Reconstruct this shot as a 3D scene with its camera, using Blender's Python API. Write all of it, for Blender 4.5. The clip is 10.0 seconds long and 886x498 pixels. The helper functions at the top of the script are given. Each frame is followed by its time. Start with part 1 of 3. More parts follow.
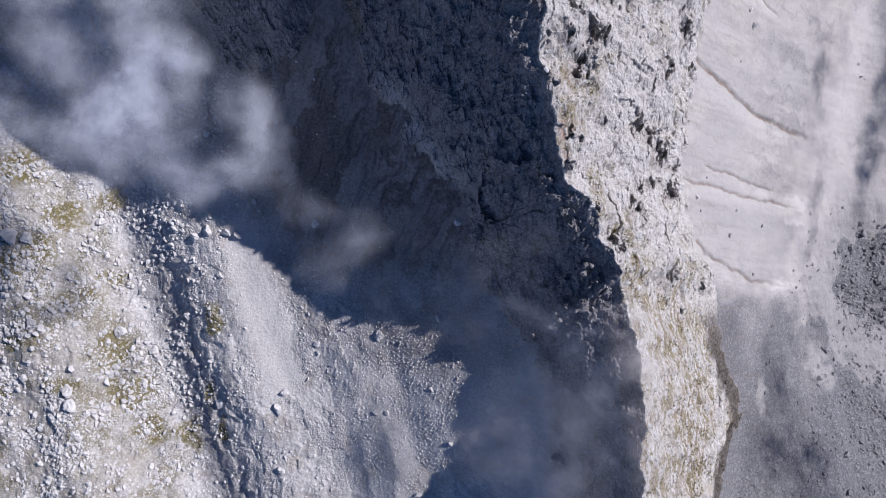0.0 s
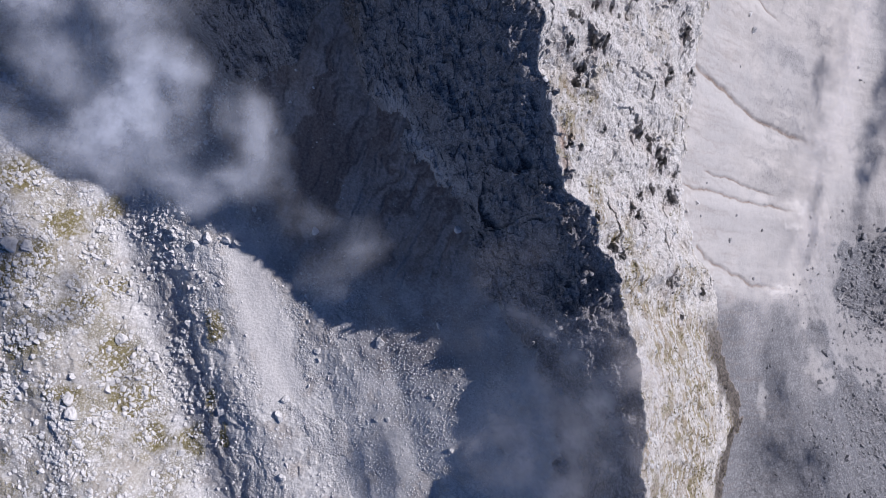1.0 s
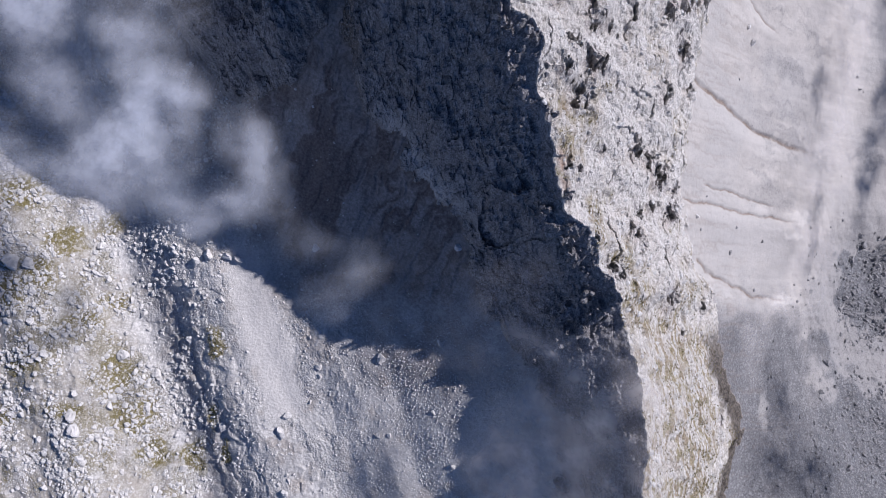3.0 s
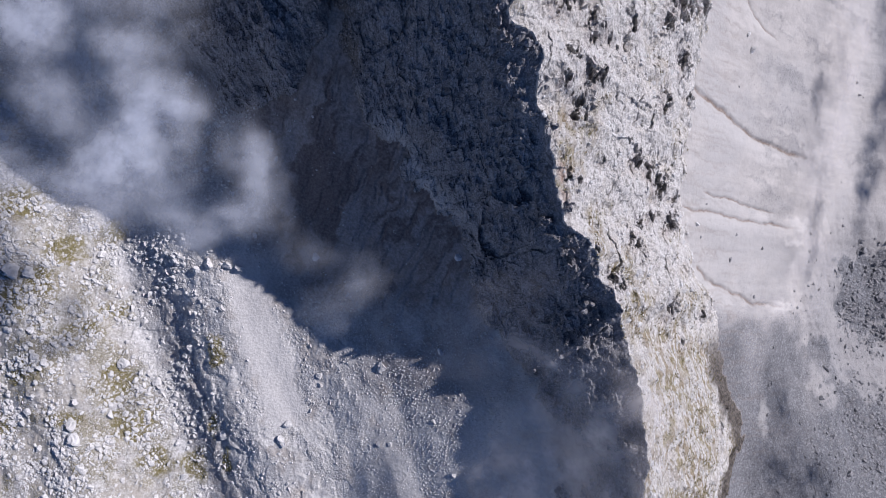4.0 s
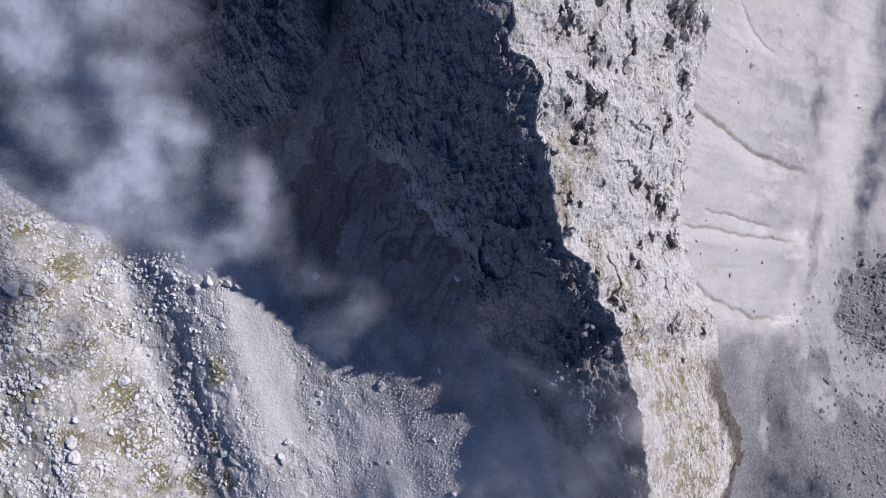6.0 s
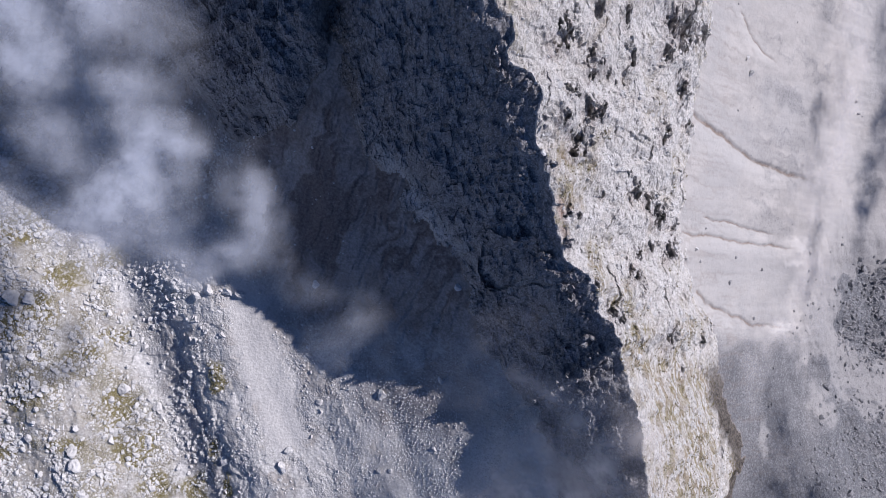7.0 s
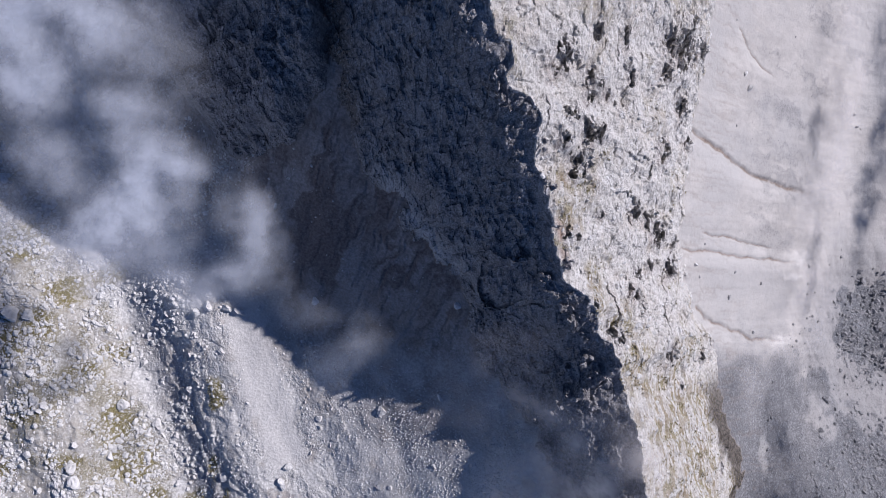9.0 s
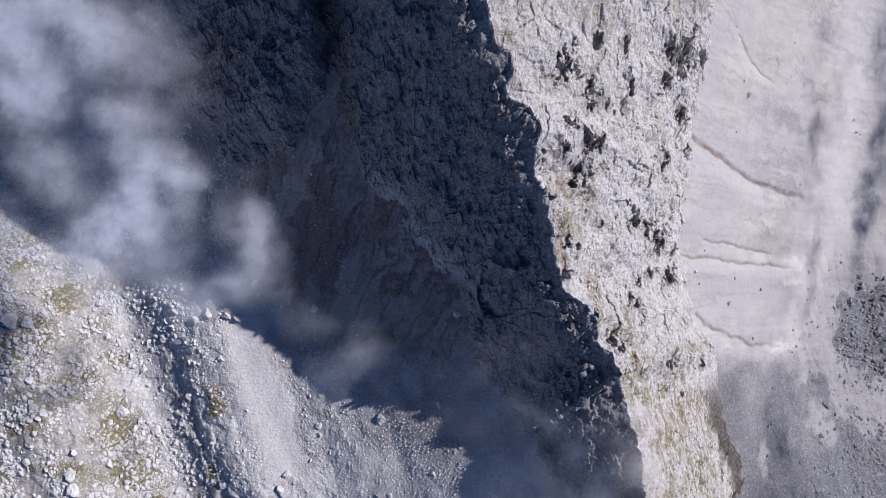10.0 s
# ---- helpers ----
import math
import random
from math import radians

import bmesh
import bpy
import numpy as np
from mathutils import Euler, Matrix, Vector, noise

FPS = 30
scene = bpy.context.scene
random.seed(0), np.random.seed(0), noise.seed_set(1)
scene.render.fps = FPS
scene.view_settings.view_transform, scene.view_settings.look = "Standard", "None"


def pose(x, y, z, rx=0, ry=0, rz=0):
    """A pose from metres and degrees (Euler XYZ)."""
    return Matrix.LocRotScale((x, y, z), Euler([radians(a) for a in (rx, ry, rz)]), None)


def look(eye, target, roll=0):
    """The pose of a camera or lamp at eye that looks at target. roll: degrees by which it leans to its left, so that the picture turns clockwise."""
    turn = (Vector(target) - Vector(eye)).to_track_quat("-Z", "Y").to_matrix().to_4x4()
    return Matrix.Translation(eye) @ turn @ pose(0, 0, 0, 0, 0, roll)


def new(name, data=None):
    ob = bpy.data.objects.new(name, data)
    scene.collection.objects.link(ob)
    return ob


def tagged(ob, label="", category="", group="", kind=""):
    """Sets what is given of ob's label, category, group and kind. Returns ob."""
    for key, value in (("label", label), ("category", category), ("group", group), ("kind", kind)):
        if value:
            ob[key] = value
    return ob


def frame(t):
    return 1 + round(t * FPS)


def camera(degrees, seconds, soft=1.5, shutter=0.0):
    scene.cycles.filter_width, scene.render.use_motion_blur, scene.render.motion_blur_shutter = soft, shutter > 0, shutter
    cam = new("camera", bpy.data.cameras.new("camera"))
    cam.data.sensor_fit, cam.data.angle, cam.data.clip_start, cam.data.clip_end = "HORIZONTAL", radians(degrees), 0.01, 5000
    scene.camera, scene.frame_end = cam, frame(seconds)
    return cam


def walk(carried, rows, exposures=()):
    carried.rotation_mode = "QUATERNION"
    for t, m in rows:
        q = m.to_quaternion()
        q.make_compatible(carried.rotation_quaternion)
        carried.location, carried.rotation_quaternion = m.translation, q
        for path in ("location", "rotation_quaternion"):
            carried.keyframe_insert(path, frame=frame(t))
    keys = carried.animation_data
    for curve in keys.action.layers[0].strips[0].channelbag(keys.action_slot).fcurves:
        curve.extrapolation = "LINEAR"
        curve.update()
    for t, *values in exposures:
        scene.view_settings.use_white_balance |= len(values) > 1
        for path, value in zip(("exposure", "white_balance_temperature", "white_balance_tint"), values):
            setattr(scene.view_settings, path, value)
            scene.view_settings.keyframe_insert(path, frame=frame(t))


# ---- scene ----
cam = camera(66.8, 10.0, 0.5)
ROWS = [
    (0, 0.255, 0.145, 200.080, 0.037, -0.023, 2.496),
    (0.5, 0.291, 0.852, 200.142, 0.002, 0.019, 2.367),
    (1, 0.271, 1.533, 200.170, 0.011, 0.021, 2.269),
    (1.5, 0.221, 2.289, 200.229, 0.010, 0.015, 2.166),
    (2, 0.210, 3.119, 200.240, -0.010, 0.026, 2.060),
    (2.5, 0.225, 3.921, 200.285, -0.009, 0.062, 1.973),
    (4, 0.172, 6.531, 200.337, -0.035, 0.092, 1.771),
    (4.5, 0.144, 7.481, 200.405, -0.059, 0.101, 1.726),
    (5, 0.107, 8.422, 200.451, -0.079, 0.103, 1.677),
    (5.5, 0.079, 9.345, 200.459, -0.091, 0.100, 1.641),
    (7, 0.050, 11.830, 200.486, -0.032, 0.088, 1.558),
    (7.5, -0.018, 12.571, 200.534, 0.014, 0.050, 1.533),
    (8, -0.035, 13.242, 200.531, 0.090, 0.037, 1.537),
    (8.5, -0.052, 13.930, 200.543, 0.139, 0.028, 1.501),
    (9, -0.077, 14.567, 200.528, 0.201, 0.008, 1.472),
    (9.5, -0.082, 15.175, 200.493, 0.255, -0.009, 1.435),
    (10, -0.101, 15.819, 200.472, 0.281, -0.020, 1.407),
]
walk(cam, [(t, pose(x, y, z, rx, ry, rz)) for t, x, y, z, rx, ry, rz in ROWS], ((0.0, 0.06, 6050, 18), (10.0, 0.06, 6050, 18)))

# ---- light: high mountain sun from the east, deep blue sky ----
SUN_UP, SUN_ROUND = 38.5, 28.0
world = bpy.data.worlds.new("sky")
scene.world = world
world.use_nodes = True
wn = world.node_tree
wn.nodes.clear()
sky = wn.nodes.new("ShaderNodeTexSky")
sky.sky_type, sky.sun_disc = "NISHITA", False
sky.sun_elevation, sky.sun_rotation = radians(SUN_UP), radians(90 - SUN_ROUND)
sky.altitude, sky.air_density, sky.dust_density, sky.ozone_density = 2600, 1.0, 0.0, 9.5
back = wn.nodes.new("ShaderNodeBackground")
back.inputs["Strength"].default_value = 0.06
wout = wn.nodes.new("ShaderNodeOutputWorld")
wn.links.new(sky.outputs[0], back.inputs["Color"])
wn.links.new(back.outputs[0], wout.inputs["Surface"])
sun = new("sun", bpy.data.lights.new("sun", "SUN"))
sun.data.energy, sun.data.angle, sun.data.color = 4.2, radians(0.55), (1.0, 0.945, 0.885)
way = Vector((math.cos(radians(SUN_ROUND)), math.sin(radians(SUN_ROUND)), math.tan(radians(SUN_UP))))
sun.matrix_world = look(Vector((0, 0, 300)) + way * 100, Vector((0, 0, 300)))


# ---- materials ----
class Nodes:
    """Short hand for a node tree."""

    def __init__(self, name):
        self.mat = bpy.data.materials.new(name)
        self.mat.use_nodes = True
        self.tree = self.mat.node_tree
        self.tree.nodes.clear()
        self.out = self.add("ShaderNodeOutputMaterial")
        self.co = self.add("ShaderNodeTexCoord").outputs["Object"]

    def add(self, kind, **values):
        n = self.tree.nodes.new(kind)
        for key, value in values.items():
            setattr(n, key, value)
        return n

    def join(self, a, b):
        self.tree.links.new(a, b)

    def put(self, socket, value):
        if isinstance(value, bpy.types.NodeSocket):
            self.join(value, socket)
        else:
            socket.default_value = value

    def stretch(self, scale, turn=0.0, co=None):
        m = self.add("ShaderNodeMapping")
        m.inputs["Scale"].default_value = scale
        m.inputs["Rotation"].default_value = (0, 0, radians(turn))
        self.join(co or self.co, m.inputs["Vector"])
        return m.outputs[0]

    def noise(self, scale, detail=4.0, rough=0.55, co=None):
        n = self.add("ShaderNodeTexNoise")
        n.inputs["Scale"].default_value = scale
        n.inputs["Detail"].default_value = detail
        n.inputs["Roughness"].default_value = rough
        self.join(co or self.co, n.inputs["Vector"])
        return n.outputs[0]

    def add_colour_noise(self, scale):
        n = self.add("ShaderNodeTexNoise")
        n.inputs["Scale"].default_value = scale
        n.inputs["Detail"].default_value = 5
        self.join(self.co, n.inputs["Vector"])
        return self.mix(1.0, n.outputs["Color"], (30.0, 30.0, 30.0), "MULTIPLY")

    def cells(self, scale, feature="F1", co=None, out="Distance"):
        n = self.add("ShaderNodeTexVoronoi", feature=feature)
        n.inputs["Scale"].default_value = scale
        self.join(co or self.co, n.inputs["Vector"])
        return n.outputs[out]

    def math(self, op, a, b=0.0, c=0.0):
        n = self.add("ShaderNodeMath", operation=op)
        for socket, value in zip(n.inputs, (a, b, c)):
            self.put(socket, value)
        return n.outputs[0]

    def step(self, value, a, b, low=0.0, high=1.0):
        n = self.add("ShaderNodeMapRange", interpolation_type="SMOOTHSTEP")
        for socket, v in zip(n.inputs, (value, a, b, low, high)):
            self.put(socket, v)
        return n.outputs[0]

    def mix(self, fac, a, b, blend="MIX"):
        n = self.add("ShaderNodeMix", data_type="RGBA", blend_type=blend)
        self.put(n.inputs["Factor"], fac)
        for key, v in (("A", a), ("B", b)):
            s = [i for i in n.inputs if i.name == key and i.type == "RGBA"][0]
            self.put(s, (*v, 1) if isinstance(v, tuple) else v)
        return [o for o in n.outputs if o.type == "RGBA"][0]

    def mask(self, name):
        return self.add("ShaderNodeAttribute", attribute_name=name).outputs["Fac"]

    def bump(self, height, distance, strength=1.0, normal=None):
        n = self.add("ShaderNodeBump")
        n.inputs["Strength"].default_value = strength
        n.inputs["Distance"].default_value = distance
        self.join(height, n.inputs["Height"])
        if normal:
            self.join(normal, n.inputs["Normal"])
        return n.outputs[0]

    def grit(self, colour, scale, low, high):
        """Fine light and dark grains over a colour."""
        g = self.noise(scale, 4, 0.75)
        colour = self.mix(self.step(g, 0.46, 0.34, 0.0, 0.75), colour, low)
        return self.mix(self.step(g, 0.54, 0.66, 0.0, 0.75), colour, high)

    def surface(self, colour, rough=0.9, normal=None):
        n = self.add("ShaderNodeBsdfPrincipled")
        self.put(n.inputs["Base Color"], (*colour, 1) if isinstance(colour, tuple) else colour)
        self.put(n.inputs["Roughness"], rough)
        n.inputs["Specular IOR Level"].default_value = 0.25
        if normal:
            self.join(normal, n.inputs["Normal"])
        self.join(n.outputs[0], self.out.inputs["Surface"])
        return self.mat


def rock_wall_material():
    # darker copy of the ridge's limestone: part of the wall's shade is in these colours
    n = Nodes("limestone_darkened_for_shade")
    big = n.noise(0.12, 5)
    grain = n.noise(1.6, 6, 0.65)
    slant = n.noise(0.55, 6, 0.65, n.stretch((1.0, 0.28, 1.0), 28))
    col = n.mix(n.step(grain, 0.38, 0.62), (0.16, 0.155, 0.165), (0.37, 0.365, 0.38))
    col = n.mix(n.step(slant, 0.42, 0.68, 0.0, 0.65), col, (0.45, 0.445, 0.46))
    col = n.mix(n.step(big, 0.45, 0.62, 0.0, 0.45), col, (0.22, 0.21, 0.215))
    col = n.mix(n.mask("earth"), col, (0.20, 0.165, 0.135))
    paler = n.mask("pale")
    col = n.mix(paler, col, (0.64, 0.63, 0.63))
    thread = n.noise(2.4, 7, 0.7, n.stretch((1.0, 0.25, 1.0), 27))
    col = n.mix(n.step(thread, 0.56, 0.63, 0.0, 0.75), col, (0.60, 0.60, 0.62))
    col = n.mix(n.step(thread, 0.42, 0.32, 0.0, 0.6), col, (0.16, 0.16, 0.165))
    flecks = n.noise(4.2, 6, 0.75)
    col = n.mix(n.step(flecks, 0.54, 0.61, 0.0, 0.8), col, (0.62, 0.62, 0.64))
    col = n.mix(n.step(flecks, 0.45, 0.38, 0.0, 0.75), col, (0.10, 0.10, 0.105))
    bend = n.mix(0.12, n.co, n.add_colour_noise(0.7)) 
    crack = n.cells(0.55, "DISTANCE_TO_EDGE", n.stretch((1.0, 0.55, 0.6), 30, bend))
    col = n.mix(n.step(crack, 0.035, 0.0, 0.0, 0.75), col, (0.07, 0.07, 0.075))
    b = n.bump(slant, 0.35, 0.8)
    b = n.bump(grain, 0.4, 1.0, b)
    b = n.bump(thread, 0.2, 1.0, b)
    b = n.bump(flecks, 0.12, 1.0, b)
    return n.surface(col, 0.9, b)


def ridge_material():
    n = Nodes("sunlit_limestone_and_turf")
    big = n.noise(0.16, 5)
    grain = n.noise(1.5, 7, 0.68)
    speck = n.noise(3.0, 5, 0.75)
    veins = n.noise(1.2, 7, 0.7, n.stretch((1.0, 0.34, 1.0), -6))
    streaks = n.noise(0.75, 7, 0.66, n.stretch((1.0, 0.24, 1.0), 4))
    lumps = n.noise(0.8, 6, 0.62)
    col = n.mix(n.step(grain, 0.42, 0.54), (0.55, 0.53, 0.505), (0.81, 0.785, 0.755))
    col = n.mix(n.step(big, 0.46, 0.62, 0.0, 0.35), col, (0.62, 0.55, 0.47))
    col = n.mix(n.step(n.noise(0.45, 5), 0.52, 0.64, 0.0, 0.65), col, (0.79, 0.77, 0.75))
    col = n.mix(n.step(lumps, 0.57, 0.63, 0.0, 0.5), col, (0.50, 0.475, 0.45))
    col = n.mix(n.math("MULTIPLY", n.mask("coarse"), n.step(grain, 0.46, 0.54, 1.0, 0.3)), col, (0.37, 0.35, 0.35))
    col = n.mix(n.step(veins, 0.55, 0.58, 0.0, 0.85), col, (0.83, 0.815, 0.795))
    col = n.mix(n.step(speck, 0.585, 0.62, 0.0, 0.85), col, (0.22, 0.20, 0.19))
    col = n.mix(n.step(n.noise(1.1, 8, 0.75), 0.61, 0.63, 0.0, 0.9), col, (0.15, 0.14, 0.14))
    col = n.mix(0.95, col, n.grit(col, 3.4, (0.22, 0.205, 0.19), (0.89, 0.88, 0.865)))
    green = n.mix(n.step(n.noise(0.35, 5), 0.42, 0.6), (0.30, 0.245, 0.165), (0.27, 0.245, 0.105))
    green = n.mix(n.step(speck, 0.40, 0.6), green, (0.47, 0.40, 0.30))
    turf = n.math("MULTIPLY", n.mask("grass"), n.step(streaks, 0.54, 0.47, 0.08, 1.0))
    turf = n.math("MULTIPLY", turf, n.step(veins, 0.60, 0.54, 0.2, 1.0))
    col = n.mix(turf, col, green)
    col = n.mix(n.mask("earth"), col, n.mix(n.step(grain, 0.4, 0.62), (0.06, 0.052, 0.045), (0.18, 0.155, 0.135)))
    col = n.mix(n.mask("rust"), col, (0.44, 0.25, 0.15))
    b = n.bump(streaks, 0.35, 0.7)
    b = n.bump(lumps, 0.45, 0.8, b)
    b = n.bump(grain, 0.3, 1.0, b)
    b = n.bump(speck, 0.14, 1.0, b)
    return n.surface(col, 0.92, b)


def slope_material():
    n = Nodes("boulder_slope")
    big = n.noise(0.10, 5)
    grain = n.noise(1.9, 7, 0.7)
    fine = n.noise(7.0, 4, 0.7)
    peb = n.cells(2.2)
    peb2 = n.cells(4.4)
    coarse = n.mask("coarse")
    col = n.mix(n.step(grain, 0.40, 0.60), (0.47, 0.465, 0.46), (0.68, 0.675, 0.67))
    col = n.mix(n.step(big, 0.45, 0.60, 0.0, 0.5), col, (0.44, 0.435, 0.43))
    col = n.mix(n.step(n.noise(0.2, 6, 0.6), 0.52, 0.64, 0.0, 0.45), col, (0.38, 0.325, 0.28))
    col = n.mix(n.math("MULTIPLY", n.mask("dust"), n.step(grain, 0.58, 0.5, 0.35, 0.9)), col, (0.38, 0.355, 0.31))
    col = n.mix(n.mask("pale"), col, n.mix(n.step(grain, 0.4, 0.6), (0.56, 0.55, 0.54), (0.66, 0.65, 0.64)))
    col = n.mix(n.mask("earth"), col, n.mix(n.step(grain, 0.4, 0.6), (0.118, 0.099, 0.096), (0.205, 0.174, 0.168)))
    tone = n.math("ADD", n.cells(2.2, out="Color"), 0.0)
    tone2 = n.math("ADD", n.cells(4.4, out="Color"), 0.0)
    col = n.mix(n.math("MULTIPLY", coarse, n.step(tone, 0.55, 0.8, 0.0, 0.6)), col, (0.72, 0.715, 0.71))
    col = n.mix(n.math("MULTIPLY", coarse, n.step(tone2, 0.45, 0.25, 0.0, 0.5)), col, (0.35, 0.345, 0.34))
    turf = n.math("MULTIPLY", n.mask("grass"), n.step(fine, 0.66, 0.52, 0.55, 1.0))
    turf = n.math("MULTIPLY", turf, n.step(grain, 0.66, 0.54, 0.4, 1.0))
    turf = n.math("MULTIPLY", turf, n.step(tone, 0.76, 0.68, 0.15, 1.0))
    col = n.mix(turf, col, n.mix(n.step(fine, 0.35, 0.65), (0.125, 0.11, 0.04), (0.26, 0.22, 0.095)))
    col = n.mix(n.math("MINIMUM", n.math("ADD", coarse, 0.08), 1.0), col, n.grit(col, 3.0, (0.22, 0.215, 0.21), (0.82, 0.815, 0.81)))
    b = n.bump(n.noise(1.9, 3, 0.55), 0.2, 0.8)
    b = n.bump(n.math("MULTIPLY", coarse, n.math("SUBTRACT", 1.0, peb)), 0.22, 0.8, b)
    b = n.bump(n.math("MULTIPLY", coarse, n.math("SUBTRACT", 1.0, peb2)), 0.12, 0.9, b)
    return n.surface(col, 0.95, b)


def scree_material():
    n = Nodes("pale_scree")
    big = n.noise(0.06, 5)
    flow = n.noise(0.35, 6, 0.6, n.stretch((0.16, 1.0, 1.0), -4))
    grain = n.noise(2.2, 7, 0.72)
    fine = n.noise(8.0, 4, 0.7)
    peb = n.noise(3.4, 3, 0.7)
    warm = n.mix(n.step(flow, 0.36, 0.66), (0.43, 0.41, 0.392), (0.50, 0.477, 0.455))
    col = n.mix(n.step(big, 0.40, 0.62, 0.0, 0.6), warm, (0.42, 0.412, 0.408))
    # blue-grey stones, darkened further to stand for the weaker sun low down
    stones = n.mix(n.step(fine, 0.34, 0.66), (0.105, 0.11, 0.123), (0.235, 0.242, 0.262))
    col = n.mix(n.mask("coarse"), col, stones)
    tone = n.math("ADD", n.cells(2.4, out="Color"), 0.0)
    col = n.mix(n.math("MULTIPLY", n.math("ADD", 0.15, n.mask("coarse")), n.step(tone, 0.62, 0.85, 0.0, 0.5)), col, (0.42, 0.42, 0.425))
    col = n.mix(n.math("MULTIPLY", n.math("ADD", 0.12, n.mask("coarse")), n.step(tone, 0.4, 0.2, 0.0, 0.6)), col, (0.18, 0.18, 0.185))
    col = n.mix(n.step(grain, 0.55, 0.7, 0.0, 0.2), col, (0.40, 0.395, 0.395))
    col = n.mix(n.mask("pale"), col, (0.62, 0.60, 0.575))
    col = n.mix(n.mask("earth"), col, n.mix(n.step(grain, 0.35, 0.65), (0.20, 0.155, 0.13), (0.34, 0.285, 0.25)))
    col = n.mix(n.math("MINIMUM", n.math("ADD", n.mask("coarse"), 0.1), 1.0), col, n.grit(col, 2.6, (0.07, 0.07, 0.075), (0.38, 0.38, 0.39)))
    b = n.bump(n.noise(2.2, 3, 0.55), 0.12, 0.8)
    b = n.bump(n.math("MULTIPLY", peb, n.math("ADD", 0.2, n.mask("coarse"))), 0.3, 1.0, b)
    return n.surface(col, 0.95, b)


def stone_material(name, dark, light, stain):
    n = Nodes(name)
    own = n.add("ShaderNodeNewGeometry").outputs["Random Per Island"]
    one = n.add("ShaderNodeObjectInfo").outputs["Random"]
    grain = n.noise(2.4, 6, 0.7)
    fine = n.noise(9.0, 4, 0.7)
    col = n.mix(n.step(grain, 0.33, 0.66), dark, light)
    col = n.mix(n.math("MULTIPLY", n.math("FRACT", n.math("ADD", own, one)), 0.45), col, stain)
    b = n.bump(grain, 0.25, 0.8)
    b = n.bump(fine, 0.06, 0.8, b)
    return n.surface(col, 0.9, b)


def mist_material(name, colour):
    n = Nodes(name)
    wisp, curl = n.noise(0.15, 6, 0.58), n.noise(0.45, 6, 0.6)
    torn = n.math("ADD", n.math("MULTIPLY", wisp, 0.68), n.math("MULTIPLY", curl, 0.32))
    soft = n.math("MULTIPLY", n.mask("veil"), n.step(torn, 0.36, 0.64, 0.35, 1.5))
    soft = n.math("MINIMUM", n.math("MAXIMUM", soft, 0.0), 0.95)
    white, glow = n.add("ShaderNodeBsdfDiffuse"), n.add("ShaderNodeBsdfTranslucent")
    for node in (white, glow):
        node.inputs["Color"].default_value = (*colour, 1)
    both = n.add("ShaderNodeMixShader")
    both.inputs[0].default_value = 0.5
    n.join(white.outputs[0], both.inputs[1])
    n.join(glow.outputs[0], both.inputs[2])
    clear = n.add("ShaderNodeBsdfTransparent")
    last = n.add("ShaderNodeMixShader")
    n.join(soft, last.inputs[0])
    n.join(clear.outputs[0], last.inputs[1])
    n.join(both.outputs[0], last.inputs[2])
    n.join(last.outputs[0], n.out.inputs["Surface"])
    return n.mat


def turf_material():
    n = Nodes("dry_alpine_grass")
    own = n.add("ShaderNodeNewGeometry").outputs["Random Per Island"]
    col = n.mix(own, (0.12, 0.105, 0.045), (0.34, 0.30, 0.16))
    return n.surface(col, 0.9)


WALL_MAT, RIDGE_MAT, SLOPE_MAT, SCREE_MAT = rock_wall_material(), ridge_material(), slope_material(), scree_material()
STONE_MAT = stone_material("pale_limestone_boulder", (0.58, 0.575, 0.57), (0.84, 0.835, 0.83), (0.50, 0.49, 0.48))
GREY_MAT = stone_material("grey_limestone_rubble", (0.21, 0.21, 0.22), (0.39, 0.39, 0.40), (0.25, 0.245, 0.245))
MIST_MAT, HAZE_MAT = mist_material("cool_mist", (0.80, 0.845, 0.93)), mist_material("grey_haze", (0.90, 0.865, 0.85))
TURF_MAT = turf_material()


# ---- noise on arrays ----
TABLE = np.random.RandomState(5).permutation(1024).astype(np.int32)
TURN_X, TURN_Y = np.cos(np.arange(1024) * 0.61359), np.sin(np.arange(1024) * 0.61359)


def mixed(ix, iy, seed):
    return TABLE[(TABLE[(ix + seed * 37) & 1023] + iy) & 1023]


def hashed(ix, iy, seed):
    return mixed(ix, iy, seed) / 1023.0


def perlin(x, y, seed=0):
    ix, iy = np.floor(x).astype(np.int32), np.floor(y).astype(np.int32)
    fx, fy = x - ix, y - iy
    u, v = fx * fx * fx * (fx * (fx * 6 - 15) + 10), fy * fy * fy * (fy * (fy * 6 - 15) + 10)
    out = []
    for dx, dy in ((0, 0), (1, 0), (0, 1), (1, 1)):
        a = mixed(ix + dx, iy + dy, seed)
        out.append(TURN_X[a] * (fx - dx) + TURN_Y[a] * (fy - dy))
    low, high = out[0] + u * (out[1] - out[0]), out[2] + u * (out[3] - out[2])
    return 1.4 * (low + v * (high - low))


def fbm(x, y, octaves=4, seed=0, gain=0.5):
    total, amp = np.zeros_like(x), 1.0
    for k in range(octaves):
        c, d = 2 ** k * math.cos(0.65 * k), 2 ** k * math.sin(0.65 * k)
        total += amp * perlin(c * x - d * y + 17.3 * k, d * x + c * y - 9.1 * k, seed + k)
        amp *= gain
    return total


def ridged(x, y, octaves=4, seed=0, gain=0.5):
    total, amp = np.zeros_like(x), 1.0
    for k in range(octaves):
        total += amp * (1 - 2 * np.abs(perlin(x * 2 ** k + 5.7 * k, y * 2 ** k + 3.3 * k, seed + k)))
        amp *= gain
    return total


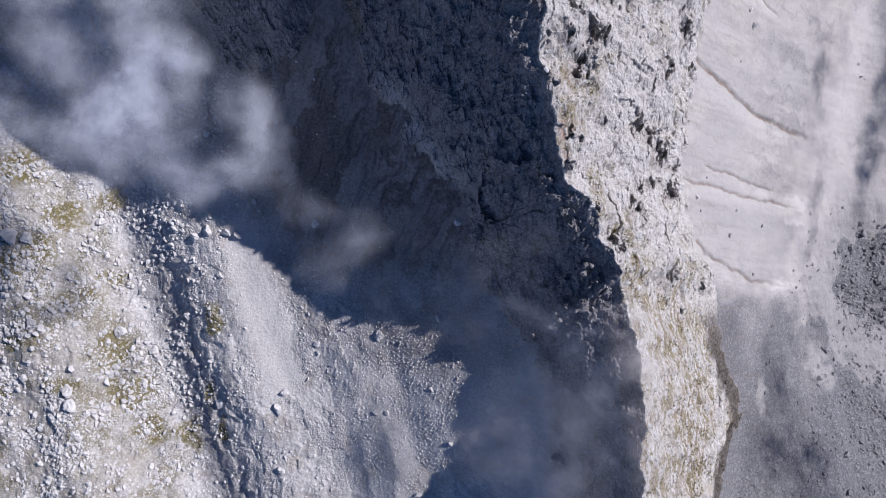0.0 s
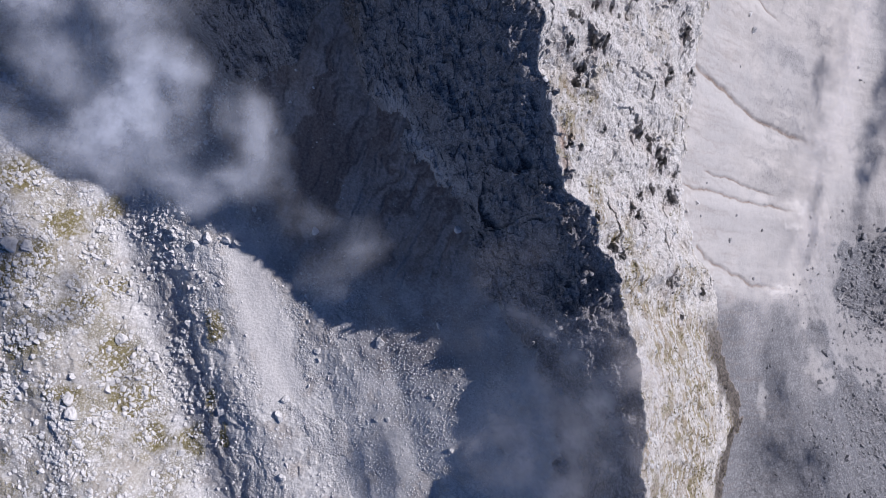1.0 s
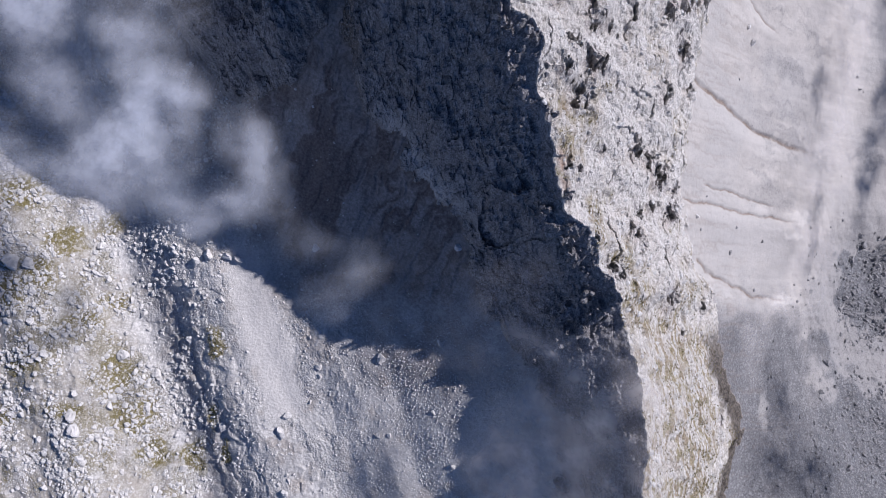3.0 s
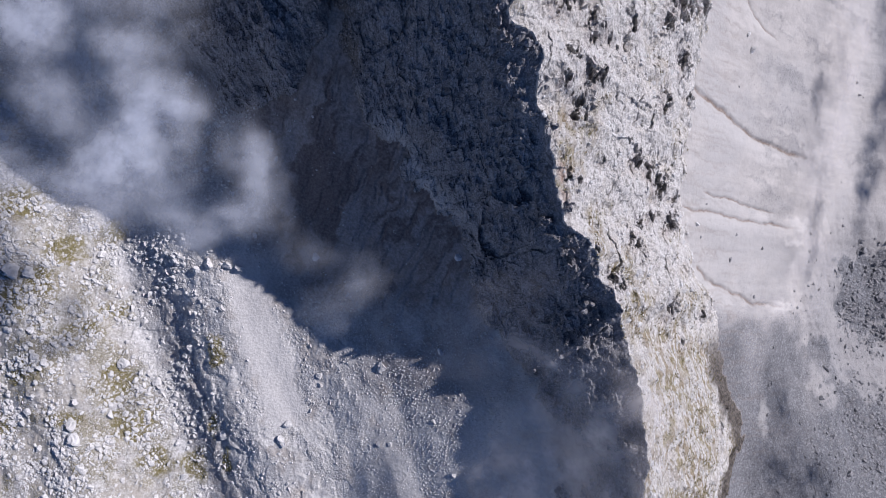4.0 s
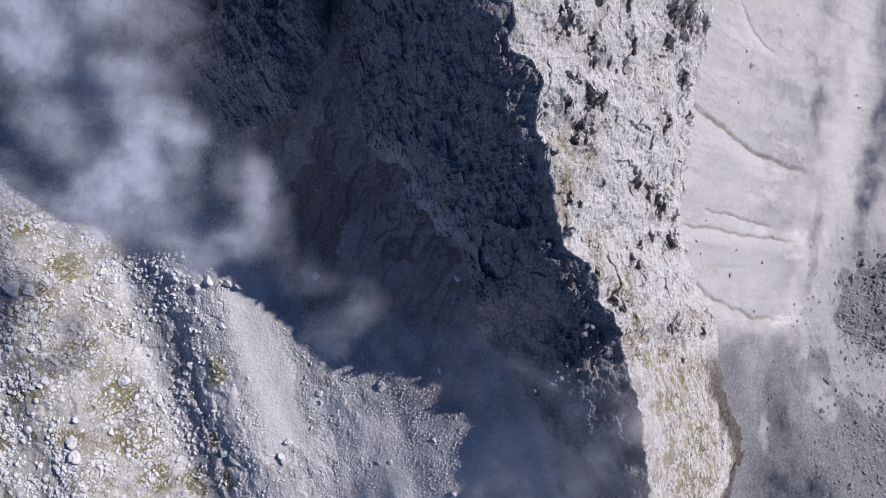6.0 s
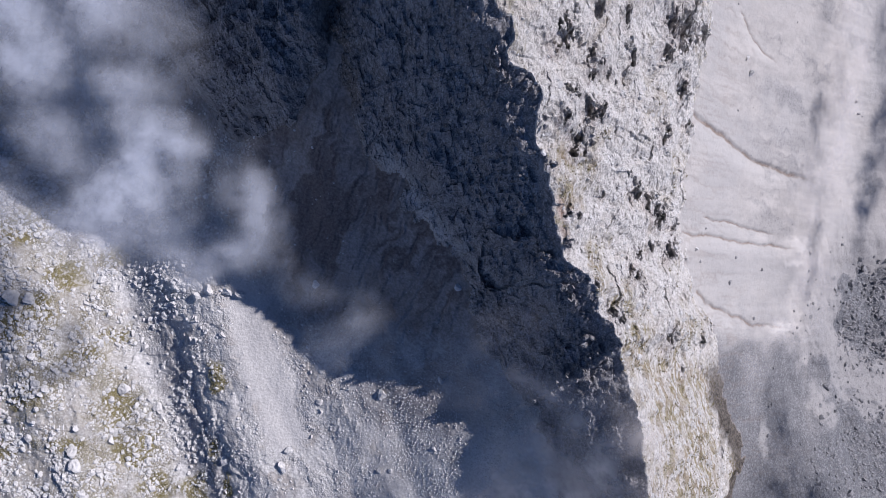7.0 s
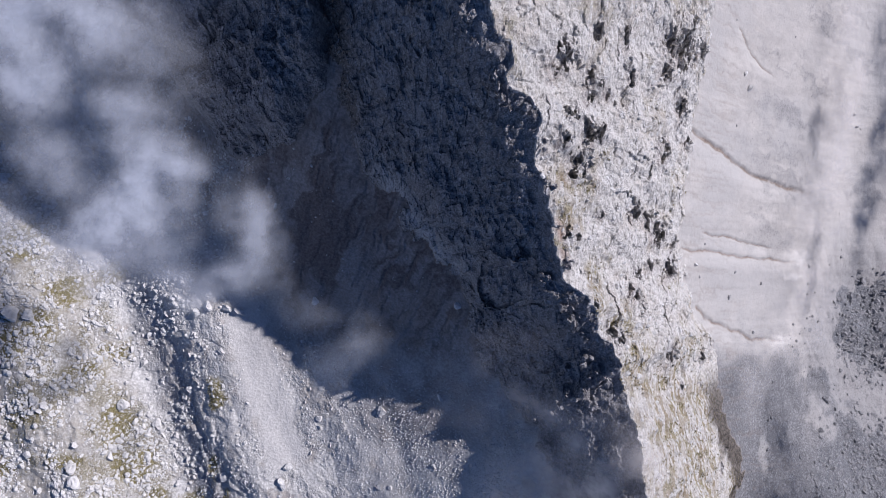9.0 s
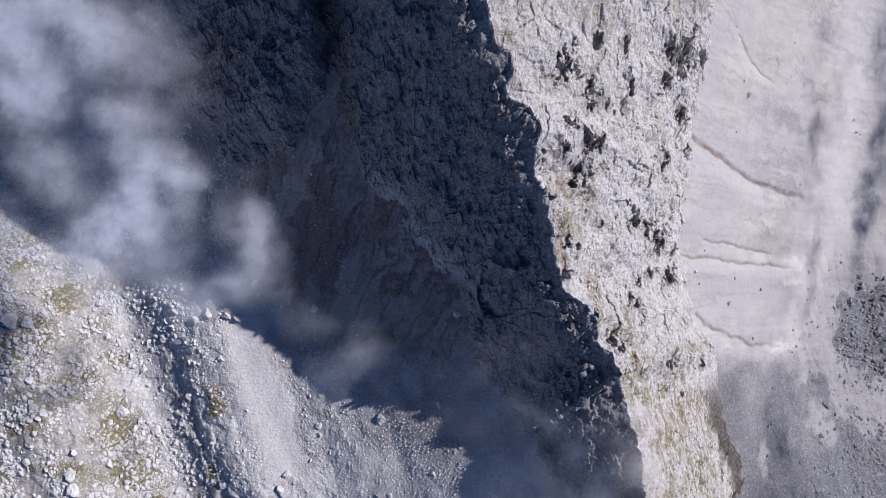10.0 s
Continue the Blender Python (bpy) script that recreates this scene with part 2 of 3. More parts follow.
def blocks(x, y, seed=0, tilt=1.0):
    """Broken rock: each cell is a tilted facet. Returns the height and how near its edge is."""
    ix, iy = np.floor(x).astype(np.int32), np.floor(y).astype(np.int32)
    d1 = np.full(x.shape, 9.0)
    d2 = np.full(x.shape, 9.0)
    h = np.zeros_like(x)
    for dx in (-1, 0, 1):
        for dy in (-1, 0, 1):
            cx, cy = ix + dx, iy + dy
            px, py = cx + 0.9 * hashed(cx, cy, seed), cy + 0.9 * hashed(cx, cy, seed + 7)
            ox, oy = x - px, y - py
            d = ox * ox + oy * oy
            gx, gy = hashed(cx, cy, seed + 11) - 0.5, hashed(cx, cy, seed + 13) - 0.5
            value = hashed(cx, cy, seed + 17) - 0.5 + tilt * 2 * (gx * ox + gy * oy)
            near = d < d1
            d2 = np.where(near, d1, np.minimum(d2, d))
            h = np.where(near, value, h)
            d1 = np.where(near, d, d1)
    return h, np.sqrt(d2) - np.sqrt(d1)


def ramp(v, a, b):
    s = np.clip((v - a) / (b - a), 0, 1)
    return s * s * (3 - 2 * s)


def curve(v, xs, ys):
    """A smooth line through a few knots (Hermite with finite-difference slopes)."""
    xs, ys = np.array(xs, float), np.array(ys, float)
    slope = np.gradient(ys, xs)
    w = np.clip(v, xs[0], xs[-1])
    i = np.clip(np.searchsorted(xs, w) - 1, 0, len(xs) - 2)
    span = xs[i + 1] - xs[i]
    s = (w - xs[i]) / span
    return ((1 + 2 * s) * (1 - s) ** 2 * ys[i] + s * (1 - s) ** 2 * span * slope[i]
            + s * s * (3 - 2 * s) * ys[i + 1] + s * s * (s - 1) * span * slope[i + 1])


def softmax(a, b, k):
    d = np.clip((a - b) / k, -1, 1)
    return np.maximum(a, b) + k * 0.25 * (1 - np.abs(d)) ** 2


def trail(x, y, pts):
    """Distance to a polyline, which side, and how far along (0 to 1)."""
    best = np.full(x.shape, 1e9)
    side = np.zeros_like(x)
    along = np.zeros_like(x)
    n = len(pts) - 1
    for k in range(n):
        (ax, ay), (bx, by) = pts[k], pts[k + 1]
        ex, ey = bx - ax, by - ay
        s = np.clip(((x - ax) * ex + (y - ay) * ey) / (ex * ex + ey * ey), 0, 1)
        ox, oy = x - ax - s * ex, y - ay - s * ey
        d = np.hypot(ox, oy)
        near = d < best
        best = np.where(near, d, best)
        side = np.where(near, np.sign(ex * oy - ey * ox), side)
        along = np.where(near, (k + s) / n, along)
    return best, side, along


# ---- the lie of the land ----
CREST_Y = (-75, -60, -30.5, -19.4, -12, -6.5, -1.2, 4.8, 10.5, 19.7, 26.9, 33, 40.2, 48, 54, 60, 95)
CREST_X = (35, 34, 32.8, 31.7, 30.5, 28.8, 27.2, 23.2, 18.2, 15.2, 13.1, 11.1, 6.6, 4, 3, 2, -5)
CREST_Z = (94.5, 96, 96.6, 96.8, 95.8, 94.3, 97.8, 100.6, 102.2, 104.8, 108.6, 111.8, 116, 119.5, 123, 131, 152)
FOOT_Y = (-79.2, -46.8, -39.6, -34.7, -22.2, -13.2, -4.5, 5.0, 14.4, 25.5, 40.2, 57.0, 91.2)
FOOT_X = (60.9, 64.8, 67.3, 70.2, 64.5, 60.6, 58.8, 51.6, 47.7, 47.0, 48.2, 51.4, 55.5)
WALL_Y = (-75, -34.5, -23, -14.3, -7.7, 0.3, 8.5, 12.3, 15.1, 23.2, 33.5, 46, 95)
WALL_X = (22, 21.5, 19.9, 16.2, 10.2, 5.8, 4, 0.4, -2.7, -8.7, -15.3, -18, -26)
# across the boulder slope: steps from the gully's line, and the heights there
VALLEY_S = (-330, -60, -40, -33, -23, -15, -7, 0, 4, 7.5, 10.5, 14, 21, 29, 36, 42, 47, 52, 56, 64, 71, 75, 85, 110)
VALLEY_Z = (64, 55, 54.5, 56, 58, 56, 53.3, 52, 53.0, 54.8, 56.7, 58.7, 61.4, 61.7, 62.6, 64.6, 66, 67.6, 69.8, 74, 78, 80.5, 86, 100)
SCREE_X = (-60, 40, 52, 62, 71, 80, 91, 101, 108, 114, 130, 400)
SCREE_Z = (165, 73, 61, 52.5, 44.5, 38.5, 31, 24.5, 20, 17.5, 14, 0)


# pale tongue of fine debris beside the gully on the boulder slope
TONGUE = ((-40.3, 0), (-38.8, -8), (-36.2, -16), (-33.6, -22), (-32, -28))


def from_gully(x, y):
    return x + 69.4 + 0.38 * np.clip(y, -70, 60)


def scree_height(x, y):
    return curve(x, SCREE_X, SCREE_Z) + 0.10 * np.maximum(y - 5, 0) + 0.3 * np.maximum(-20 - y, 0) * ramp(x, 68, 95)


def floor_height(x, y):
    return curve(from_gully(x, y), VALLEY_S, VALLEY_Z) + 0.42 * np.maximum(y, 0) * ramp(x, -66, -24) - 1.9 * ramp(y, 5, 14) * ramp(x, -24, -12)


def land(x, y):
    """Height of the ground and what covers it: 0 boulder slope, 1 shaded wall, 2 sunny ridge face, 3 scree."""
    warp = fbm(x / 5.0, y / 5.0, 4, 3)
    warp2 = fbm(x / 5.0, y / 5.0, 4, 43)
    xw, yw = x + 1.1 * warp, y + 1.4 * warp2
    xc, zc = curve(yw, CREST_Y, CREST_X), curve(y, CREST_Y, CREST_Z) + 0.9 * fbm(x / 7, y / 7, 3, 91)
    xf, xl = curve(yw, FOOT_Y, FOOT_X), curve(yw, WALL_Y, WALL_X)
    scree, base = scree_height(x, y), floor_height(x, y)
    # sunny face: from the crest down to the scree
    u = np.clip((xw - xc) / (xf - xc), 0, 1)
    zf = scree_height(xf, y)
    steep = 0.22 * ramp(y, -12, 5)
    sunny = zc + (zf - zc) * ((1 - steep) * u + steep * u ** 4) + 5.0 * u * (1 - u) - 2.2 * np.maximum(xw - xf, 0)
    # shaded wall: from the crest down to its foot
    w = np.clip((xc - xw) / (xc - xl), 0, 1)
    zl = floor_height(xl, y)
    wall = zc + (zl - zc) * w + 6.0 * w * (1 - w) * ramp(y, -30, 25) - 2.0 * np.maximum(xl - xw, 0)
    rib = np.exp(-((yw + 11.5 - 0.9 * (xw - 18)) / 1.7) ** 2) * ramp(xw, 13, 17) * ramp(-xw, -29, -25)
    wall += 2.2 * rib
    # a buttress beside the wall, with a gully between
    bx = xw + 29
    foot = 32.3 + 0.03 * np.maximum(bx, 0) ** 2 + 0.045 * np.maximum(-bx - 4, 0) ** 2
    d = yw - foot
    butt = 79 + np.where(d < 0, 2.5 * d, 2.1 * d - 0.016 * d * d) - 0.1 * np.abs(bx)
    butt -= 12 * np.exp(-((xw + 16.5 + 0.12 * (yw - 40)) / 2.1) ** 2)
    butt = np.minimum(butt, zc - 0.66 * (xc - xw))
    # broken rock
    b1, _ = blocks(x / 6.5 + 0.3 * warp, y / 6.5 + 0.3 * warp2, 5)
    b2, e2 = blocks(x / 2.3 + 0.25 * warp2, y / 2.3 + 0.2 * warp, 25)
    b3, _ = blocks(x / 0.95, y / 0.95, 65)
    skew = ridged((x + 0.5 * y) / 9, (y - 0.35 * x) / 3.2, 4, 77, 0.55)
    b4, _ = blocks((x + 0.45 * y) / 1.3 + 0.3 * warp, (y - 0.45 * x) / 4.2 + 0.2 * warp2, 45)
    rough = 1.2 * b1 + 0.75 * b2 + 0.32 * b3 - 0.2 * np.exp(-e2 / 0.08)
    lines = ridged((x + 0.5 * y) / 1.5 + 0.35 * warp, (y - 0.5 * x) / 8.0, 4, 87, 0.6)
    b5, _ = blocks((x + 0.4 * y) / 0.5, (y - 0.4 * x) / 1.3, 55)
    crag = 1.1 * b1 + 0.6 * b2 + 0.3 * b3 + 0.35 * b4 + 0.22 * b5 + 0.45 * skew + 0.1 * lines
    wall += crag * (0.35 + 0.65 * ramp(w, 0.02, 0.2)) * (1 - 0.55 * ramp(-y, 4, 12))
    butt += crag + 0.4 * skew
    # sunny face: weathered limestone with ledges along the slope
    ledge = ridged(x / 2.6 + 0.5 * warp, y / 9.0, 4, 131, 0.6)
    calm = ramp(y, 8, -12)
    tooth = ridged(x / 1.1 + 0.4 * warp, y / 1.9, 4, 151, 0.62)
    sunny += (0.44 - 0.26 * calm) * rough + (0.17 + 0.02 * calm) * ledge + (0.13 - 0.05 * calm) * tooth
    claw = ridged((x + 0.55 * y) / 3.4 + 0.3 * warp, (y - 0.55 * x) / 11, 3, 171) * np.exp(-np.hypot((x - 41) / 6, (y - 51) / 8) ** 2)
    sunny += 1.3 * claw
    z = np.where(xw > xc, sunny, wall)
    kind = np.where(xw > xc, 2, 1)
    left = np.where(d > -6, butt, -99)
    kind = np.where((left > z) & (xw < xc), 1, kind)
    z = np.where((xw < xc), np.maximum(z, left), z)
    # loose ground
    roll = 1.1 * fbm(x / 22, y / 22, 3, 201) + 0.22 * fbm(x / 3.5, y / 3.5, 3, 211)
    s = from_gully(x, y) + 1.2 * warp
    flank = ramp(s, 0, 7) * ramp(-s, -24, -13)
    ribs = ridged((s + 2.0 * warp2) / 6.5, y / 26 + 0.2 * warp, 4, 261, 0.55)
    knoll = fbm(x / 9, y / 13, 3, 281) * ramp(-s, -2, 6)
    stony = (1 - ramp(y, -10, -1) * ramp(x, -46, -34)) * ramp(trail(x, y, TONGUE)[0] + 1.2 * warp, 3.0, 6.0)
    loose = base + roll * (0.35 + 0.35 * stony) + 0.10 * b3 * stony * ramp(x, 0, -30) + 0.55 * ribs * flank + 0.9 * knoll + 0.22 * b2 * stony * ramp(x, -5, -25)
    streak = fbm((x - 0.6 * y) / 5 + 0.4 * warp, (x + 0.7 * y) / 26, 3, 301)
    loose += 0.22 * streak * ramp(y, -8, 4)
    fine = 0.5 * fbm(x / 30, y / 30, 2, 221) + 0.25 * fbm(x / 40, y / 5, 3, 231) + 0.06 * fbm(x / 1.2, y / 1.2, 2, 241)
    fine = fine + 0.9 * fbm((x + 0.5 * y) / 11, (y - 0.5 * x) / 20, 4, 251) * ramp(x - 0.3 * y, 75, 95) * ramp(-y, -30, -8)
    bottom = scree + fine - 3.0 * np.maximum(xf - 0.5 - xw, 0)
    lo = np.where(x > xc, bottom, loose)
    kind = np.where(lo > z, np.where(x > xc, 3, 0), kind)
    z = np.where(np.abs(lo - z) < 0.7, softmax(z, lo, 0.7), np.maximum(z, lo))
    return z, kind


# ---- features of the ground ----
GULLIES = (
    (((47.1, 40.2), (51.6, 39.0), (59.7, 36.6), (70.3, 33.2), (82.4, 31.8), (93.0, 31.0)), 1.3),
    (((46.7, 16.2), (53.2, 16.1), (62.4, 15.4), (76.9, 14.5), (89.3, 13.9)), 0.8),
    (((52.9, 19.8), (63.6, 19.0), (72.2, 18.1), (79.2, 17.0)), 0.7),
    (((52.6, 4.6), (56.0, 1.8), (63.9, -1.1), (72.3, -4.1), (86.2, -5.5)), 1.1),
    (((60.5, 63.5), (64.0, 60.6), (70.0, 57.6), (76.0, 56.2)), 0.6),
)
FANS = ((76.8, -30.5, 1.5, 5.5), (86.9, 15.1, 6.5, 1.8), (81.7, -5.5, 8, 1.4), (86.5, 10.5, 5, 1.0))
TURF_LEFT = ((-81.6, 3.7, 4, 4), (-86.5, -4.0, 5, 4), (-91.9, -7.2, 4, 5), (-70.8, -9.4, 4, 2.5), (-88.8, -22.4, 7, 3), (-69.7, -24.8, 4.5, 5),
             (-65.7, -34.1, 6, 4), (-79.0, -32.6, 6, 2), (-93.9, -34.6, 3, 3), (-48.2, -33.0, 1.5, 3), (-53.2, -43.0, 3, 4), (-61.0, -41.9, 4, 3),
             (-90.6, 14.1, 6, 4), (-73.3, 7.8, 4, 3), (-47.0, -16.1, 2.5, 3.5), (-45.1, -40.1, 1.2, 3), (-76.8, -13.3, 4, 2))
TURF_RIDGE = ((23.1, 9.0, 2, 4), (41, -8.2, 5, 6), (40, -17.7, 5, 9), (45, -27, 7, 10), (31.6, -1.6, 3, 4), (18, 24.6, 3, 3),
              (17.9, 19.4, 2, 5), (27, 3.9, 3, 3), (38, -38, 6, 9), (50, -18, 5, 8))
HOLLOWS = ((18.8, 28.0, 1.5), (20.0, 32.5, 0.9), (21.6, 32.0, 1.0), (36.0, 45.3, 1.2), (42.0, 41.1, 1.4), (36.7, 31.9, 1.1), (45.5, 36.1, 0.9), (47.6, 53.7, 1.5),
           (40.7, 51.0, 2.2), (36.1, 49.7, 1.5), (15.5, 41.4, 1.5), (37.3, 18.7, 1.7), (34.2, 20.9, 1.2), (30.7, 21.6, 0.9), (40.9, 12.6, 1.5), (31.7, 11.4, 0.9),
           (31.3, 8.1, 0.9), (39.7, -2.9, 1.3), (26.4, 2.3, 0.9), (56.0, -3.4, 0.8), (58.7, -28.2, 0.8), (35.7, 13.4, 0.8), (42.0, 17.1, 0.8))
PITS = ((16.3, 30.3, 0.8), (20.3, 37.3, 0.8), (23.5, 38.5, 0.6), (21.9, 38.9, 0.7), (20.1, 39.7, 0.7), (28.1, 42.2, 0.6), (28.0, 40.8, 0.5), (40.1, 43.7, 0.6),
        (36.4, 34.2, 0.7), (17.5, 41.7, 0.7), (26.5, 35.8, 0.5), (16.5, 34.3, 0.6), (17.9, 33.9, 0.6), (14.1, 38.4, 0.5), (39.7, 47.4, 0.6), (30.1, 9.3, 0.6), (23.9, 20.8, 0.5),
        (51.4, -5.6, 0.7), (27.7, 1.3, 0.7), (22.4, 7.0, 0.6), (19.6, 17.2, 0.5), (17.7, 17.2, 0.7), (44.3, -9.1, 0.5), (51.8, -10.5, 0.5), (26.4, 47.1, 0.8), (21.3, 46.7, 0.9))


def features(x, y, z, kind):
    """Cuts gullies and hollows into the ground and says what covers it."""
    n1, n2 = fbm(x / 4, y / 4, 4, 401), fbm(x / 11, y / 11, 4, 431)
    grass, earth, pale, coarse, rust = (np.zeros_like(x) for _ in range(5))
    wx, wy = x + 0.8 * fbm(x / 3, y / 3, 3, 411), y + 0.9 * fbm(x / 3, y / 3, 3, 421)
    lx, ly = x + 0.3 * fbm(x / 4, y / 4, 3, 441), y + 0.4 * fbm(x / 5, y / 5, 4, 446, 0.65)
    for line, width in GULLIES:
        d, side, along = trail(lx, ly, line)
        fade = ramp(along, 0.0, 0.06) * ramp(-along, -1.0, -0.8) * (kind == 3)
        z = z - 0.5 * width * np.exp(-(d / (0.45 * width)) ** 2) * fade
        z = z + 0.15 * width * np.exp(-((d - 1.5 * width) / width) ** 2) * fade * (side < 0)
        earth = np.maximum(earth, np.exp(-(d / (0.26 * width)) ** 2) * fade * (0.95 + 0.8 * n1))
        pale = np.maximum(pale, 0.4 * np.exp(-((d - 2.0 * width) / (1.3 * width)) ** 2) * fade * (side < 0))
    rill = ridged(x / 16 + 0.3 * n1, (y + 0.12 * x) / 2.6 + 0.25 * n1, 3, 471)
    foot_x = curve(y, FOOT_Y, FOOT_X)
    rills = ramp(rill, 1.05, 1.5) * ramp(foot_x - x, -26, -4) * (kind == 3)
    earth = np.maximum(earth, 0.26 * rills)
    z = z - 0.05 * rills
    for fx, fy, rx, ry in FANS:
        r = np.hypot((wx - fx) / rx, (wy - fy) / ry)
        blob = 0.65 * ramp(-r + 0.4 * n1, -1.3, -0.3) * (kind == 3)
        pale = np.maximum(pale, blob)
        z = z + 0.35 * blob
    bare = np.zeros_like(x)
    for gx, gy, r in HOLLOWS + PITS:
        ja, jb = np.searchsorted(x[0], (gx - 4 * r, gx + 5 * r)), np.searchsorted(y[:, 0], (gy - 5 * r, gy + 5 * r))
        part_of = (slice(*jb), slice(*ja))
        hx = x[part_of] + 0.9 * n1[part_of]
        hy = y[part_of] + 1.2 * fbm(x[part_of] / 2.0, y[part_of] / 2.0, 5, 451, 0.7)
        out = np.hypot(x[part_of] - gx, (y[part_of] - gy) / 1.25) / r
        jag = fbm(x[part_of] / 1.7, y[part_of] / 2.2, 4, 456, 0.65)
        cell, _ = blocks(x[part_of] / 0.9 + 0.5 * jag, y[part_of] / 1.3 + 0.5 * jag, 466)
        hole = ramp(-out + 0.9 * jag + 0.7 * cell, -0.62, -0.5)
        up = np.hypot(x[part_of] - gx - 0.9 * r, (y[part_of] - gy - 0.5 * r) / 1.3) / r
        brow = ramp(-up + 0.9 * jag + 0.5 * cell, -0.9, -0.6)
        change = np.where(hole > 0.02, -(0.55 + 0.6 * r) * hole * (1 + 0.5 * cell), (0.2 + 0.3 * r) * brow)
        z[part_of] += change * (kind[part_of] == 2)
        bare[part_of] = np.maximum(bare[part_of], ramp(-np.hypot(hx - gx, hy - gy) / r, -2.2, -1.4) * (kind[part_of] == 2))
        rust[part_of] = np.maximum(rust[part_of], 0.12 * np.exp(-(np.hypot(hx - gx + r, hy - gy + 1.2 * r) / r) ** 2) * (kind[part_of] == 2))
    for px, py, rx, ry in TURF_LEFT:
        r = np.hypot((wx - px) / rx, (wy - py) / ry)
        grass = np.maximum(grass, ramp(-(r + 0.5 * n1), -1.3, -0.5) * (kind == 0))
    wild = ramp(n2 + 0.6 * n1, -0.35, 0.45) * ramp(-from_gully(x, y), -1, 6) * ramp(-y, -25, 0)
    grass = np.maximum(grass, 0.55 * wild * (kind == 0))
    dust = np.clip(0.75 + 0.7 * n1 - 0.5 * n2, 0, 1) * ramp(-from_gully(x, y), 2, 9) * (kind == 0)
    for px, py, rx, ry in TURF_RIDGE:
        r = np.hypot((wx - px) / rx, (wy - py) / ry)
        grass = np.maximum(grass, ramp(-(r + 0.7 * n1), -1.5, -0.3) * (kind == 2))
    grass = np.maximum(grass, (0.85 * ramp(y, 4, -10) * (0.35 + 0.65 * ramp(n2 + 0.5 * n1, -0.35, 0.3)) + 0.5 * ramp(n2 + 0.4 * n1, 0.1, 0.6)) * (kind == 2))
    # dark brown rim along the ridge's lower edge
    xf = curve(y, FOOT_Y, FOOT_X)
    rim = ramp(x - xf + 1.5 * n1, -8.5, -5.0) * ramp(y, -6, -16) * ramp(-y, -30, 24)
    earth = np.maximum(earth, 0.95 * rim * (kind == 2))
    xc = curve(y, CREST_Y, CREST_X)
    rust = np.maximum(rust, 0.55 * np.exp(-((x - xc - 1.0) / 0.8) ** 2) * ramp(n1, -0.1, 0.35) * (kind == 2) * np.exp(-((y - 17) / 4) ** 2))
    # reddish gravel at the wall's foot and streaks down the shaded fan
    streak = fbm((x - 0.6 * y) / 6 + 0.6 * n1, (x + 0.7 * y) / 24, 4, 301, 0.6)
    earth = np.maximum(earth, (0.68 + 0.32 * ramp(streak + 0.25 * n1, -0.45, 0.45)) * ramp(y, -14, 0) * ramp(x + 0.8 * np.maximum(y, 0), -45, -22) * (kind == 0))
    run = ridged((x - 0.6 * y) / 3.2 + 0.3 * n1, (x + 0.7 * y) / 45, 3, 311)
    runs = ramp(run, 0.9, 1.45) * ramp(y, -10, 2) * ramp(x, -45, -25) * (kind == 0)
    z = z - 0.3 * runs
    pale = np.maximum(pale, 0.16 * ramp(-run, -0.2, 0.6) * ramp(y, -10, 2) * ramp(x, -45, -25) * (kind == 0))
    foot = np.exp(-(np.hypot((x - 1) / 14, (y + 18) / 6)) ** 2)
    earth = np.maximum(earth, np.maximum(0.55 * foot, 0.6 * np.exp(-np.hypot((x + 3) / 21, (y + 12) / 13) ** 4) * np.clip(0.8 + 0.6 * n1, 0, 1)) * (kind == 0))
    couloir = np.exp(-((x + 16.5 + 0.12 * (y - 40) + 0.5 * n1) / 2.3) ** 2) * ramp(y, 33, 37)
    earth = np.maximum(earth, 0.85 * couloir * (kind == 1))
    d, side, along = trail(wx, wy, TONGUE)
    pale = np.maximum(pale, ramp(-d, -5.5, -2.8) * (kind == 0))
    pale = np.maximum(pale, 0.5 * ramp(n2, -0.2, 0.4) * ramp(-y, 10, 22) * (kind == 0) * (1 - grass) * (1 - 0.7 * dust))
    # coarser stones low on the scree, with weaker sun painted in as darker colour
    dark_field = ramp(-np.hypot((x - 117) / 12.5, (y + 2) / 12.5) + 0.5 * n1 + 0.35 * n2, -1.15, -0.75)
    low_field = ramp(x + 7 * n2 + 3 * n1 - 0.45 * (y + 30), 92, 101) * ramp(-y - 0.75 * (x - 106) + 6 * n2 + 3 * n1, 17, 25)
    band = 0.35 * ramp(x + 9 * n2 - 0.4 * y, 88, 98) * ramp(-y, -26, -8)
    coarse = np.maximum(np.maximum(dark_field, low_field), band)
    stripe = fbm((y + 0.25 * x) / 7 + 0.5 * n1, (x - 0.25 * y) / 42, 4, 481, 0.6)
    coarse = np.maximum(coarse, 0.3 * ramp(stripe, 0.0, 0.7) * ramp(x, 58, 78) * ramp(y, 8, 24))
    # broad area below the ridge: the mist's shade painted into the scree colour
    coarse = np.maximum(coarse, 0.85 * ramp(-y + 7 * n2 + 2 * n1 - 0.25 * (x - 70), -1, 13) * ramp(x, 52, 60) * ramp(-x + 9 * n2 + 3 * n1, -108, -90)) * (kind == 3)
    stony = np.clip(0.55 + 0.9 * n2 + 0.5 * n1, 0, 1) * ramp(-x, 8, 22) * (1 - ramp(-d, -5.5, -2.5)) * (1 - 0.9 * ramp(y, -8, 2) * ramp(x, -45, -30))
    earth = np.maximum(earth, 0.3 * np.exp(-((from_gully(x, y) + 1.5 * n1 - 7) / 5) ** 2) * ramp(y, 4, -10) * (kind == 0))
    coarse = np.where(kind == 0, stony, coarse)
